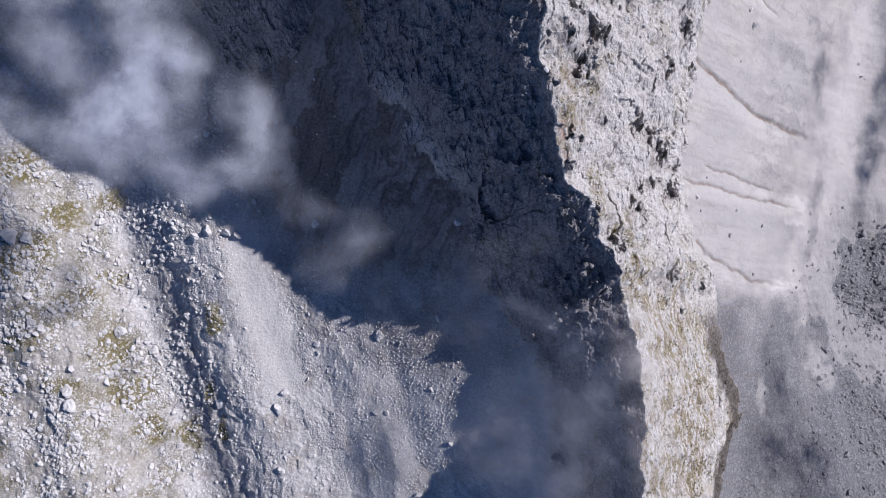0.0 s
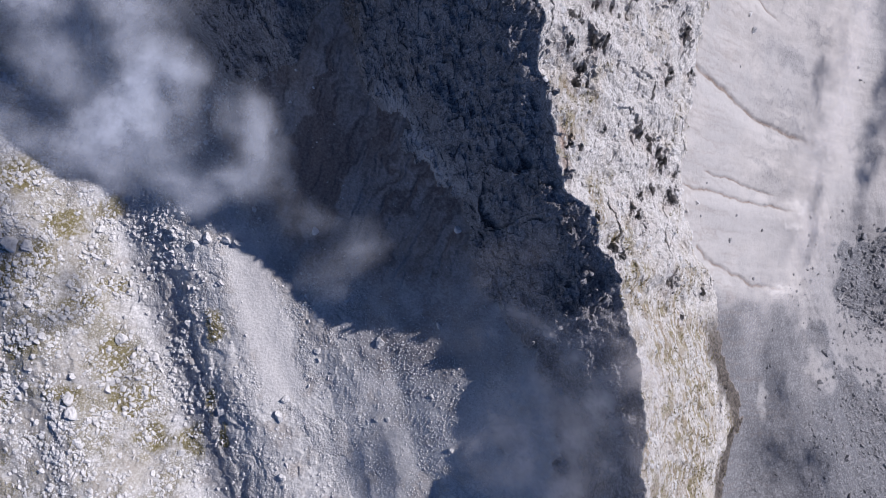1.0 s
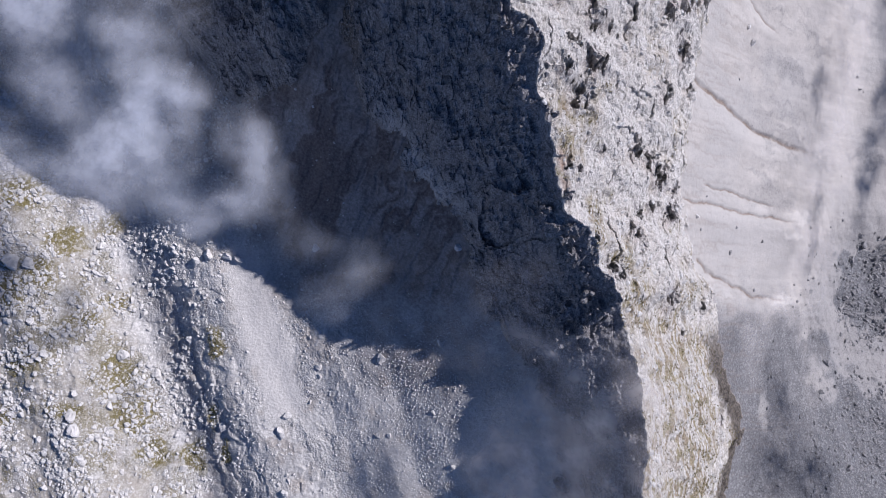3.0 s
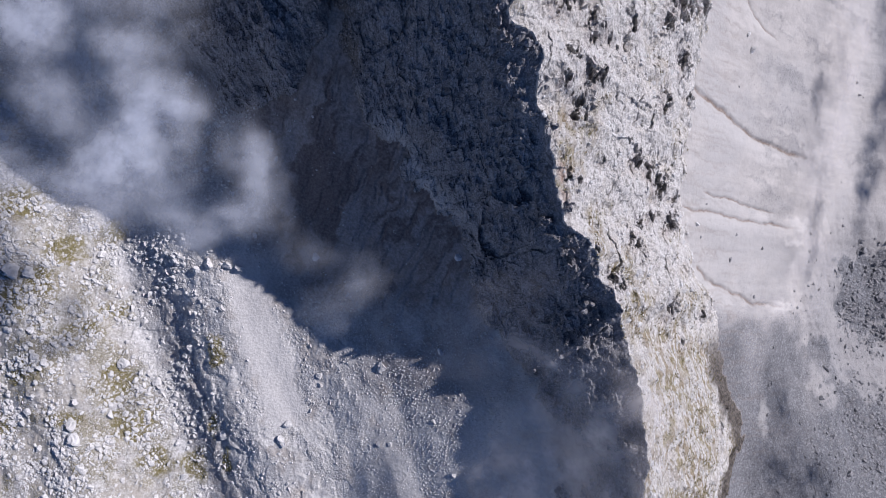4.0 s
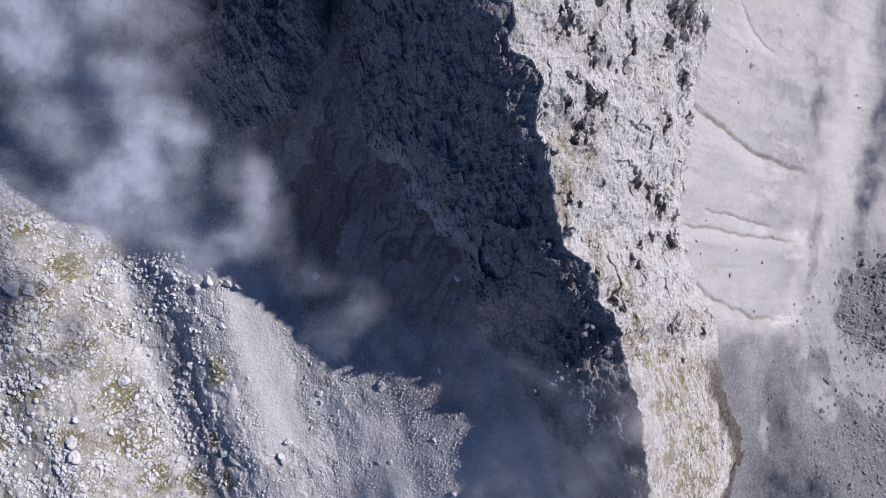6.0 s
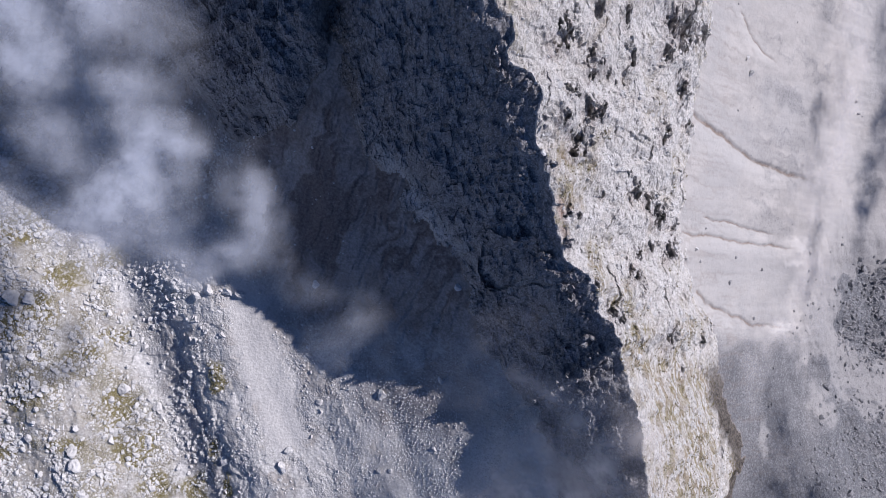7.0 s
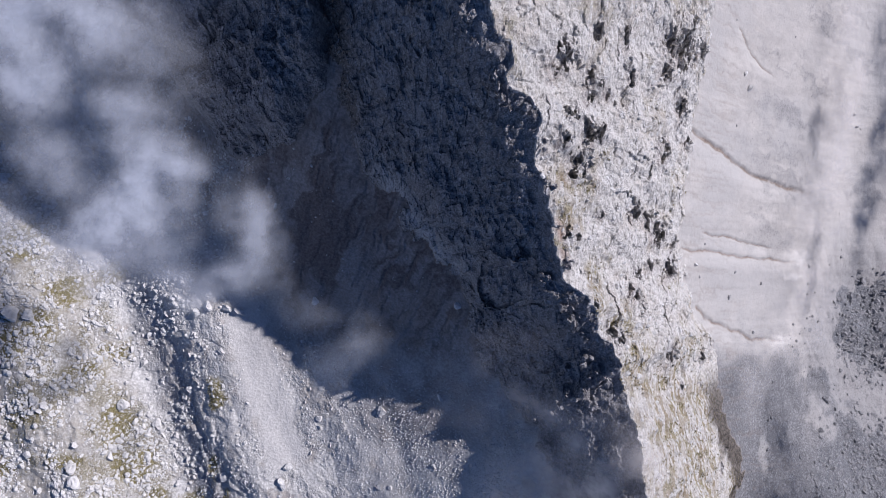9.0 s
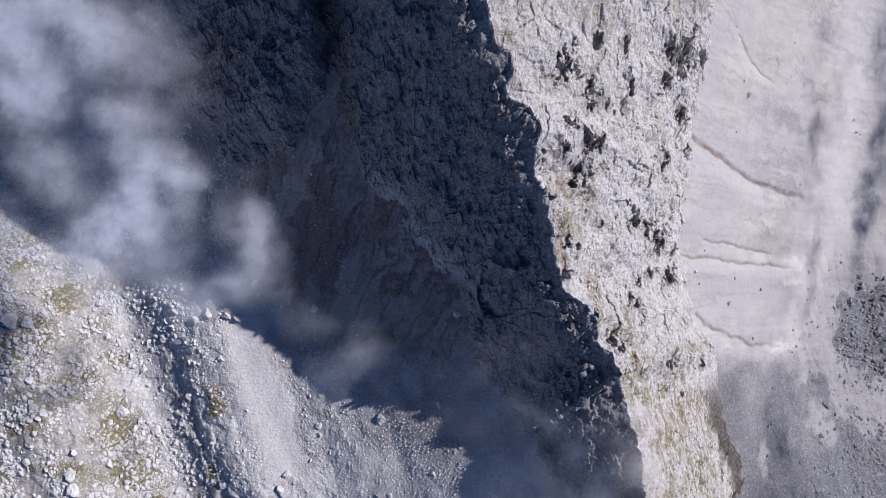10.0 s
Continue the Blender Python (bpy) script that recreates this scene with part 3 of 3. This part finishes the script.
    coarse = np.where(kind == 2, bare * np.clip(0.7 + 0.8 * n1, 0, 1), coarse)
    # paler colour along the spur's outer edge
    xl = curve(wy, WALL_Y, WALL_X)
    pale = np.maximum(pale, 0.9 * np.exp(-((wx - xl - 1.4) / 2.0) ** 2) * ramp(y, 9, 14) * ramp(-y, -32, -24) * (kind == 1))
    return z, dict(grass=np.clip(grass * (1 - bare), 0, 1), earth=np.clip(earth, 0, 1), pale=np.clip(pale, 0, 1),
                   coarse=np.clip(coarse, 0, 1), dust=np.clip(dust, 0, 1), rust=np.clip(rust, 0, 1))


# ---- the ground as one sheet, split where its cover changes ----
def spaced(lo, hi, step, reach):
    """Even steps in the middle, growing ones out to the reach on either side."""
    mid = np.arange(lo, hi + step / 2, step)
    grow = [step]
    while sum(grow) < reach:
        grow.append(grow[-1] * 1.25)
    out = np.cumsum(grow)
    return np.concatenate([(lo - out)[::-1], mid, hi + out])


def closer(lines, lo, hi, step):
    """The same lines with finer ones between lo and hi."""
    return np.concatenate([lines[lines < lo], np.arange(lo, hi, step), lines[lines >= hi]])


STEP = 0.24
GX, GY = closer(spaced(-106, 130, STEP, 2500), -40, 62, 0.17), spaced(-66, 86, 0.22, 2500)
XX, YY = np.meshgrid(GX, GY)
ZZ, KIND = land(np.clip(XX, -400, 400), np.clip(YY, -400, 400))
far = np.hypot(np.maximum(np.abs(XX) - 130, 0), np.maximum(np.abs(YY) - 90, 0))
ZZ = ZZ * np.exp(-far / 400)
ZZ, COVER = features(XX, YY, ZZ, KIND)


def ground_at(x, y):
    i = int(np.clip(np.searchsorted(GX, x) - 1, 0, len(GX) - 2))
    j = int(np.clip(np.searchsorted(GY, y) - 1, 0, len(GY) - 2))
    s, t = (x - GX[i]) / (GX[i + 1] - GX[i]), (y - GY[j]) / (GY[j + 1] - GY[j])
    low = ZZ[j, i] * (1 - s) + ZZ[j, i + 1] * s
    high = ZZ[j + 1, i] * (1 - s) + ZZ[j + 1, i + 1] * s
    return low * (1 - t) + high * t


def kind_at(x, y):
    return int(KIND[int(np.searchsorted(GY, y)), int(np.searchsorted(GX, x))])


def mesh_from(name, verts, quads, mat, masks, smooth=True):
    me = bpy.data.meshes.new(name)
    k = quads.shape[1]
    me.vertices.add(len(verts))
    me.vertices.foreach_set("co", verts.astype(np.float32).ravel())
    me.loops.add(quads.size)
    me.loops.foreach_set("vertex_index", quads.astype(np.int32).ravel())
    me.polygons.add(len(quads))
    me.polygons.foreach_set("loop_start", np.arange(0, quads.size, k, dtype=np.int32))
    me.polygons.foreach_set("use_smooth", np.full(len(quads), smooth))
    me.update(calc_edges=True)
    for key, values in masks.items():
        me.attributes.new(key, "FLOAT", "POINT").data.foreach_set("value", values.astype(np.float32))
    me.materials.append(mat)
    return new(name, me)


def ground_pieces():
    rows, cols = XX.shape
    index = np.arange(rows * cols).reshape(rows, cols)
    quads = np.stack([index[:-1, :-1], index[:-1, 1:], index[1:, 1:], index[1:, :-1]], -1).reshape(-1, 4)
    verts = np.stack([XX, YY, ZZ], -1).reshape(-1, 3)
    kinds = KIND.ravel()[quads].max(1)
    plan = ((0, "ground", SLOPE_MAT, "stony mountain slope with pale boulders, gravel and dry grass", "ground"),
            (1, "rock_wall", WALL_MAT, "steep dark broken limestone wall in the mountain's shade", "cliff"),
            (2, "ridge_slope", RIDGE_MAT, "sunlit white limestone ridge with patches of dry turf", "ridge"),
            (3, "scree_slope", SCREE_MAT, "pale sunlit scree slope with small brown erosion gullies", "scree"))
    for kind, name, mat, label, category in plan:
        own = quads[kinds == kind]
        used, back_to = np.unique(own, return_inverse=True)
        masks = {key: value.ravel()[used] for key, value in COVER.items()}
        ob = mesh_from(name, verts[used], back_to.reshape(own.shape), mat, masks, kind in (0, 3))
        tagged(ob, label, category, kind="structure")


ground_pieces()


# ---- stones ----
def stone_shape(seed, detail=2, cuts=9):
    """An angular stone about one metre across: a ball cut flat by random planes."""
    rng = np.random.default_rng(seed)
    bm = bmesh.new()
    bmesh.ops.create_icosphere(bm, subdivisions=detail, radius=1.0)
    v = np.array([p.co[:] for p in bm.verts])
    f = np.array([[q.index for q in p.verts] for p in bm.faces])
    bm.free()
    for _ in range(cuts):
        a = rng.normal(size=3)
        a /= np.linalg.norm(a)
        over = v @ a - rng.uniform(0.28, 0.72)
        v = v - np.maximum(over, 0)[:, None] * a
    v = v * rng.uniform(0.75, 1.15, 3) * np.array([1, 1, 0.8])
    v = v + rng.normal(scale=0.025, size=v.shape)
    return 0.7 * v, f


def boulder_mesh(name, seed, mat):
    v, f = stone_shape(seed, 3, 12)
    me = bpy.data.meshes.new(name)
    me.from_pydata(v.tolist(), [], f.tolist())
    me.materials.append(mat)
    return me


RNG = np.random.default_rng(11)
PALE = [boulder_mesh("boulder", 100 + k, STONE_MAT) for k in range(8)]
GREY = [boulder_mesh("boulder_grey", 200 + k, GREY_MAT) for k in range(5)]


def boulder(x, y, size, meshes, label, group):
    ob = new("boulder", meshes[int(RNG.integers(len(meshes)))])
    a, b, c = RNG.uniform(-25, 25), RNG.uniform(-25, 25), RNG.uniform(0, 360)
    wide = RNG.uniform(0.85, 1.2, 2)
    ob.matrix_world = pose(x, y, ground_at(x, y) + (0.3 if kind_at(x, y) == 3 else 0.12) * size, a, b, c) @ Matrix.Diagonal((size * wide[0], size * wide[1], size, 1))
    return tagged(ob, label, "boulder", group)


NAMED = ((-77.0, -35.8, 3.2), (-77.8, -33.1, 2.8), (-69.7, -20.9, 2.9), (-45.4, -34.8, 2.4), (-91.6, -1.5, 3.8), (-88.2, -1.3, 3.2), (-41.9, 1.3, 2.2),
         (-44.2, 1.7, 2.4), (-48.3, 2.2, 2.2), (-31.9, -34.5, 2.4), (0.1, -12.9, 1.9), (-86.8, -6.8, 2.0), (-51.0, 0.4, 1.9), (-81.0, -37.2, 2.0), (-53.8, -16.2, 2.0),
         (-45.4, -7.1, 1.7), (-18.3, -9.2, 1.6), (-30.8, -30.7, 2.2), (-61.9, -24.9, 2.0), (-70.8, -31.5, 2.0), (-66.6, -24.6, 1.8))
for x, y, size in NAMED:
    boulder(x, y, size, PALE, "large pale angular limestone boulder lying on the stony slope", "boulders on the slope")
for x, y, size in ((114.4, 9.4, 2.6), (101.4, -21.6, 2.3)):
    boulder(x, y, size, GREY, "large dark grey limestone boulder lying low on the scree", "boulders on the scree")
for x, y, size in ((66.0, 51.8, 1.6), (64.2, 54.6, 1.2), (52.1, 13.2, 1.1)):
    boulder(x, y, size, PALE, "pale limestone boulder lying alone on the scree", "boulders on the scree")


def outcrop_mesh(seed, mat):
    """Jagged rock grown together out of a few leaning blocks."""
    rng = np.random.default_rng(seed)
    verts, faces, base = [], [], 0
    for k in range(5):
        v, f = stone_shape(seed * 10 + k, 3, 10)
        v = v + 0.07 * np.stack([fbm(v[:, 0] * 4 + 9 * k, v[:, 1] * 4 + v[:, 2] * 3, 4, seed + j, 0.65) for j in range(3)], 1)
        v = v * np.array([rng.uniform(0.4, 0.7), rng.uniform(0.5, 0.9), rng.uniform(0.7, 1.3)])
        v = v @ np.array(Euler((rng.normal(0, 0.3), rng.normal(0, 0.3), rng.uniform(0, 6))).to_matrix())
        verts.append(v + np.array([rng.normal(0, 0.28), rng.normal(0, 0.4), rng.uniform(-0.15, 0.15)]))
        faces.append(f + base)
        base += len(v)
    me = bpy.data.meshes.new("rock_outcrop")
    me.from_pydata(np.concatenate(verts).tolist(), [], np.concatenate(faces).tolist())
    me.materials.append(mat)
    return me


OUTCROPS = [outcrop_mesh(60 + k, RIDGE_MAT) for k in range(5)]
# crest pinnacles take the wall's shade-darkened limestone
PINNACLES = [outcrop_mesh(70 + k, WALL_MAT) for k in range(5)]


def outcrop(x, y, size, meshes, label, group):
    ob = new("rock_outcrop", meshes[int(RNG.integers(len(meshes)))])
    ob.matrix_world = pose(x, y, ground_at(x, y) - 0.05 * size, 0, 0, RNG.uniform(0, 360)) @ Matrix.Diagonal((size, size, size, 1))
    return tagged(ob, label, "rock", group)


for x, y, size in ((20.3, 4.6, 2.0), (23.2, -1.0, 1.7), (23.6, -5.2, 1.3), (21.2, -8.2, 1.3), (18.3, 7.2, 1.8), (21.8, 2.2, 1.8), (22.3, -6.8, 1.1), (19.6, -9.9, 1.2), (25.2, -3.8, 1.1),
                   (6.7, 37, 1.8), (7.3, 35.3, 2.0), (17.8, 13.3, 1.4), (10.5, 34, 1.8), (12.8, 29.5, 1.5), (14.2, 24, 1.4)):
    outcrop(x, y, size, PINNACLES, "jagged pale rock pinnacle on the ridge crest above the shaded wall", "pinnacles on the crest")
for x, y, r in HOLLOWS:
    outcrop(x + 1.3 * r, y + 0.7 * r, 0.75 * r, OUTCROPS, "jagged limestone outcrop beside a dark hollow on the sunlit ridge", "outcrops on the ridge")


def scattered(count, box, sizes, accept, meshes, label, group):
    made = 0
    while made < count:
        x, y = RNG.uniform(box[0], box[1]), RNG.uniform(box[2], box[3])
        if RNG.uniform() < accept(x, y):
            boulder(x, y, sizes[0] * (sizes[1] / sizes[0]) ** (RNG.uniform() ** 1.7), meshes, label, group)
            made += 1


def at(f, x, y):
    return float(f(np.array([x]), np.array([y]))[0])


def left_odds(x, y):
    if kind_at(x, y) != 0:
        return 0.0
    if at(lambda a, b: trail(a, b, TONGUE)[0], x, y) < 7:
        return 0.0
    clump = at(lambda a, b: fbm(a / 9, b / 9, 3, 501), x, y)
    return float(np.clip(0.25 + 0.9 * clump, 0.02, 1)) * (1.0 if x < -56 else 0.3 if x < -20 else 0.08)


def low_on_scree(x, y, clump):
    """How thickly stones lie low on the scree: a dense dark field and a thinner one below it."""
    field = ramp(-np.hypot((x - 117) / 12.5, (y + 2) / 12.5) + 0.5 * clump, -1.2, -0.7)
    below = ramp(x + 5 * clump - 0.45 * (y + 30), 92, 101) * ramp(-y - 0.75 * (x - 106) + 6 * clump, 17, 25)
    return field + 0.75 * below


def right_odds(x, y):
    if kind_at(x, y) != 3:
        return 0.0
    return at(lambda a, b: low_on_scree(a, b, fbm(a / 9, b / 9, 3, 531)), x, y) * (1.0 if y > -16 else 0.2) 


scattered(200, (-105, 5, -60, 30), (0.75, 2.0), left_odds, PALE, "pale limestone boulder half sunk in the gravel slope", "boulders on the slope")
scattered(110, (60, 128, -60, 60), (0.6, 1.8), right_odds, GREY, "grey limestone boulder among the scree", "boulders on the scree")


def rubble(name, count, box, sizes, odds, mat, label, seed, power=3.0, finer=None):
    """Many small stones in one mesh."""
    rng = np.random.default_rng(seed)
    shapes = [stone_shape(seed * 50 + k, 1, 5) for k in range(14)]
    x, y = rng.uniform(box[0], box[1], count), rng.uniform(box[2], box[3], count)
    i, j = np.clip(np.searchsorted(GX, x), 0, len(GX) - 1), np.clip(np.searchsorted(GY, y), 0, len(GY) - 1)
    keep = rng.uniform(size=count) < odds(x, y, KIND[j, i])
    x, y, i, j = x[keep], y[keep], i[keep], j[keep]
    size = sizes[0] * (sizes[1] / sizes[0]) ** (rng.uniform(size=len(x)) ** power)
    if finer:
        size = size * finer(x)
    verts, faces, base = [], [], 0
    for a, b, p, q, s in zip(x, y, i, j, size):
        v, f = shapes[int(rng.integers(len(shapes)))]
        t = rng.uniform(0, 6.283)
        c, d = math.cos(t), math.sin(t)
        w = v * s * rng.uniform(0.75, 1.25, 3)
        verts.append(np.stack([w[:, 0] * c - w[:, 1] * d + a, w[:, 0] * d + w[:, 1] * c + b, w[:, 2] + ZZ[q, p] + 0.02 * s], 1))
        faces.append(f + base)
        base += len(v)
    ob = mesh_from(name, np.concatenate(verts), np.concatenate(faces), mat, {}, False)
    return tagged(ob, label, "rubble", kind="stuff")


def left_rubble(x, y, k):
    clump = fbm(x / 6, y / 6, 3, 601) + 0.6 * fbm(x / 20, y / 20, 2, 611)
    d, _, _ = trail(x, y, TONGUE)
    return (k == 0) * np.clip(0.35 + 1.3 * clump, 0.05, 1) * ramp(d, 2.5, 5.5) * ramp(-x, -12, 12) * (1 - 0.9 * ramp(y, -6, 4) * ramp(x, -45, -32)) * (0.65 + 0.5 * ramp(-x, 48, 62))


def right_rubble(x, y, k):
    clump = fbm(x / 7, y / 7, 3, 631) + 0.5 * fbm(x / 22, y / 22, 2, 641)
    low = low_on_scree(x, y, clump) + 0.12 * ramp(x + 10 * clump - 0.4 * y, 84, 98) * ramp(-y, -22, -5)
    return (k == 3) * (low * np.clip(0.8 + 1.0 * clump, 0.05, 1) + 0.004)


def gully_rubble(x, y, k):
    return (k == 0) * np.clip(0.7 + 0.7 * fbm(x / 5, y / 5, 3, 651), 0.1, 1) * ramp(x, -24, -10)


def ridge_rubble(x, y, k):
    rim = ramp(x - curve(y, FOOT_Y, FOOT_X), -10, -7) * ramp(-y, 4, 10)
    return (k == 2) * np.clip(0.3 + 0.9 * fbm(x / 5, y / 8, 3, 661), 0.03, 1) * (1 - rim)


rubble("slope_rubble", 92000, (-106, 14, -62, 40), (0.2, 1.4), left_rubble, STONE_MAT, "small pale angular stones strewn over the slope", 3, 3.0, lambda x: 1 - 0.46 * ramp(x, -60, -44) - 0.28 * ramp(x, -32, -12))
rubble("scree_rubble", 56000, (52, 130, -62, 70), (0.2, 1.3), right_rubble, GREY_MAT, "small grey stones gathered low on the scree", 5, 4.5)
rubble("gully_rubble", 11000, (-24, 18, -50, -8), (0.14, 0.34), gully_rubble, STONE_MAT, "fine grey gravel and stones below the rock wall", 9, 2.0)
rubble("ridge_rubble", 9000, (8, 70, -60, 70), (0.25, 0.9), ridge_rubble, STONE_MAT, "loose pale stones on the limestone ridge", 7)


def tufts(name, count, box, kind, label, seed):
    """Low clumps of dry grass, a fan of blades each, in one mesh."""
    rng = np.random.default_rng(seed)
    x, y = rng.uniform(box[0], box[1], count), rng.uniform(box[2], box[3], count)
    i, j = np.searchsorted(GX, x), np.searchsorted(GY, y)
    keep = (KIND[j, i] == kind) & (rng.uniform(size=count) < COVER["grass"][j, i] ** 1.5)
    x, y, i, j = x[keep], y[keep], i[keep], j[keep]
    verts, faces = [], []
    for a, b, p, q in zip(x, y, i, j):
        for _ in range(5):
            t, r, h = rng.uniform(0, 6.283), rng.uniform(0.12, 0.34), rng.uniform(0.1, 0.3)
            c, d = math.cos(t), math.sin(t)
            k = len(verts)
            z = ZZ[q, p] - 0.03
            verts += [(a - 0.07 * d, b + 0.07 * c, z), (a + 0.07 * d, b - 0.07 * c, z), (a + r * c, b + r * d, z + h)]
            faces.append((k, k + 1, k + 2))
    ob = mesh_from(name, np.array(verts), np.array(faces), TURF_MAT, {}, False)
    return tagged(ob, label, "grass", kind="stuff")


tufts("slope_grass", 14000, (-106, -40, -50, 25), 0, "dry olive grass tufts between the boulders", 21)
tufts("ridge_grass", 16000, (10, 70, -55, 40), 2, "dry straw-coloured turf tufts on the ridge", 23)


# ---- mist ----
def blurred(a, n):
    """Box blur along both axes."""
    for axis in (0, 1):
        pad = [(n, n) if k == axis else (0, 0) for k in (0, 1)]
        c = np.cumsum(np.pad(a, pad, mode="edge"), axis=axis)
        a = (np.take(c, np.arange(2 * n, c.shape[axis]), axis) - np.take(c, np.arange(0, c.shape[axis] - 2 * n), axis)) / (2 * n)
    return a


def mist(label, puffs, level, thick, layers, strength, seed, mat, follow=False):
    """A bank of mist: a stack of thin rolling veils, dense in the middle and gone at the rim.
    level: its height, or its height over the ground that it follows."""
    xs = [p[0] - 1.8 * p[2] for p in puffs] + [p[0] + 1.8 * p[2] for p in puffs]
    ys = [p[1] - 1.8 * p[3] for p in puffs] + [p[1] + 1.8 * p[3] for p in puffs]
    gx, gy = np.arange(min(xs), max(xs), 0.8), np.arange(min(ys), max(ys), 0.8)
    x, y = np.meshgrid(gx, gy)
    rows, cols = x.shape
    floor = level + 0 * x
    i, j = np.clip(np.searchsorted(GX, gx), 0, len(GX) - 1), np.clip(np.searchsorted(GY, gy), 0, len(GY) - 1)
    under = ZZ[np.ix_(j, i)]
    if follow:
        floor = level + blurred(under, 8)
    index = np.arange(rows * cols).reshape(rows, cols)
    quads = np.stack([index[:-1, :-1], index[:-1, 1:], index[1:, 1:], index[1:, :-1]], -1).reshape(-1, 4)
    verts, faces, dens = [], [], []
    for k in range(layers):
        s = (k + 0.5) / layers
        wx = x + 3.6 * fbm(x / 10, y / 10, 4, seed, 0.5) + 0.8 * fbm(x / 4, y / 4, 3, seed + 3 * k)
        wy = y + 3.6 * fbm(x / 10, y / 10, 4, seed + 31, 0.5) + 0.8 * fbm(x / 4, y / 4, 3, seed + 33 + 3 * k)
        amount = np.zeros_like(x)
        for px, py, rx, ry, a in puffs:
            amount = 1 - (1 - amount) * (1 - a * np.exp(-(((wx - px) / rx) ** 2 + ((wy - py) / ry) ** 2) * 1.2))
        billow = 0.92 + 0.68 * fbm(x / 7 + 0.12 * k, y / 7, 6, seed + 60, 0.55)
        amount = np.clip(amount * np.clip(billow, 0.12, 1.6) - 0.03, 0, 1)
        edge = np.minimum(np.minimum(x - gx[0], gx[-1] - x), np.minimum(y - gy[0], gy[-1] - y))
        z = floor + thick * (s - 0.5) + 0.12 * thick * fbm(x / 34, y / 34, 2, seed + 90 + k)
        dens.append((amount * strength * ramp(edge, 0, 5) * ramp(z - under, 0.0, 2.5)).ravel())
        verts.append(np.stack([x, y, z], -1).reshape(-1, 3))
        faces.append(quads + k * rows * cols)
    dens, verts, faces = np.concatenate(dens), np.concatenate(verts), np.concatenate(faces)
    faces = faces[dens[faces].max(1) > 0.004]
    used, back_to = np.unique(faces, return_inverse=True)
    ob = mesh_from("mist_bank", verts[used], back_to.reshape(faces.shape), mat, {"veil": dens[used]})
    return tagged(ob, label, "mist", kind="stuff")


mist("white drifting mist over the boulder slope",
     ((-47.6, 16.2, 7.6, 5.7, 0.95), (-43.4, 23.7, 5.4, 6.2, 0.95), (-45.2, 32.6, 4.4, 3.8, 0.58), (-52.1, 16.8, 4.1, 4.1, 0.6), (-28.6, 18.3, 3.3, 6.2, 0.44),
      (-27.4, 11.0, 4.1, 4.9, 0.44), (-21.6, 4.6, 4.6, 4.2, 0.08), (-32.5, 11.3, 4.0, 2.6, 0.2), (-37.1, 9.1, 7.4, 2.9, 0.4), (-60.0, 33.0, 4.9, 7.4, 0.6),
      (-55.7, 27.4, 3.3, 4.1, 0.45), (-63.4, 38.6, 6.6, 4.1, 0.7), (-50.7, 41.5, 12.1, 5.7, 0.3), (-39.0, 38.5, 5.0, 7.4, 0.07), (-62.8, 15.7, 4.9, 3.3, 0.35),
      (-53.6, 49.7, 14.4, 7.4, 0.5), (-61.2, 47.7, 9.8, 5.7, 0.7), (-15.5, -1.8, 3.3, 4.9, 0.1), (-11.5, 1.6, 4.9, 3.3, 0.12), (-43.7, 45.8, 6.0, 4.9, 0.1)),
     103, 6, 4, 0.56, 700, MIST_MAT)
mist("thin grey mist over the gravel under the rock wall",
     ((21.1, -23.4, 9.2, 6.5, 0.6), (17.6, -30.9, 11.1, 5.5, 0.7), (25.5, -14.9, 5.5, 6.5, 0.42), (14.7, -27.3, 5.5, 4.6, 0.5), (11.4, -9.7, 7.4, 3.7, 0.38),
      (-5.1, -13.2, 13.9, 2.7, 0.09), (5.6, -2.4, 8.4, 5.6, 0.22), (-1.3, -21.3, 5.5, 3.7, 0.08), (21.6, -39.2, 11.1, 6.5, 0.6)),
     9.0, 5.0, 2, 0.74, 800, HAZE_MAT, True)
mist("thin sunlit mist drifting over the scree",
     ((88.5, 28.6, 6.3, 15.2, 0.35), (78.1, -4.6, 13.9, 4.4, 0.15), (69.6, -16.2, 3.6, 9.4, 0.35),
      (87.9, 7.1, 8.9, 8.9, 0.3), (96.7, 51.6, 6.3, 25.3, 0.6), (81.6, -34.8, 11.4, 7.6, 0.12)),
     6, 4, 2, 0.5, 900, HAZE_MAT, True)
# veils added outside the view, only to cast soft shade and streaks
mist("thin mist drifting high beside the scree and shading it",
     ((119, -10, 9, 9, 0.75), (126, -26, 12, 10, 0.8), (112, -26, 7, 10, 0.6), (136, -42, 12, 10, 0.7), (170, 57, 6, 12, 0.85), (173, 76, 6, 14, 0.85), (170, 98, 7, 12, 0.7),
      (131, 70, 1.8, 6, 0.9), (135, 65, 1.7, 7, 0.85), (139, 44, 2.0, 8, 0.85), (141, 33, 1.8, 6, 0.8)),
     72, 4, 2, 0.7, 950, HAZE_MAT)
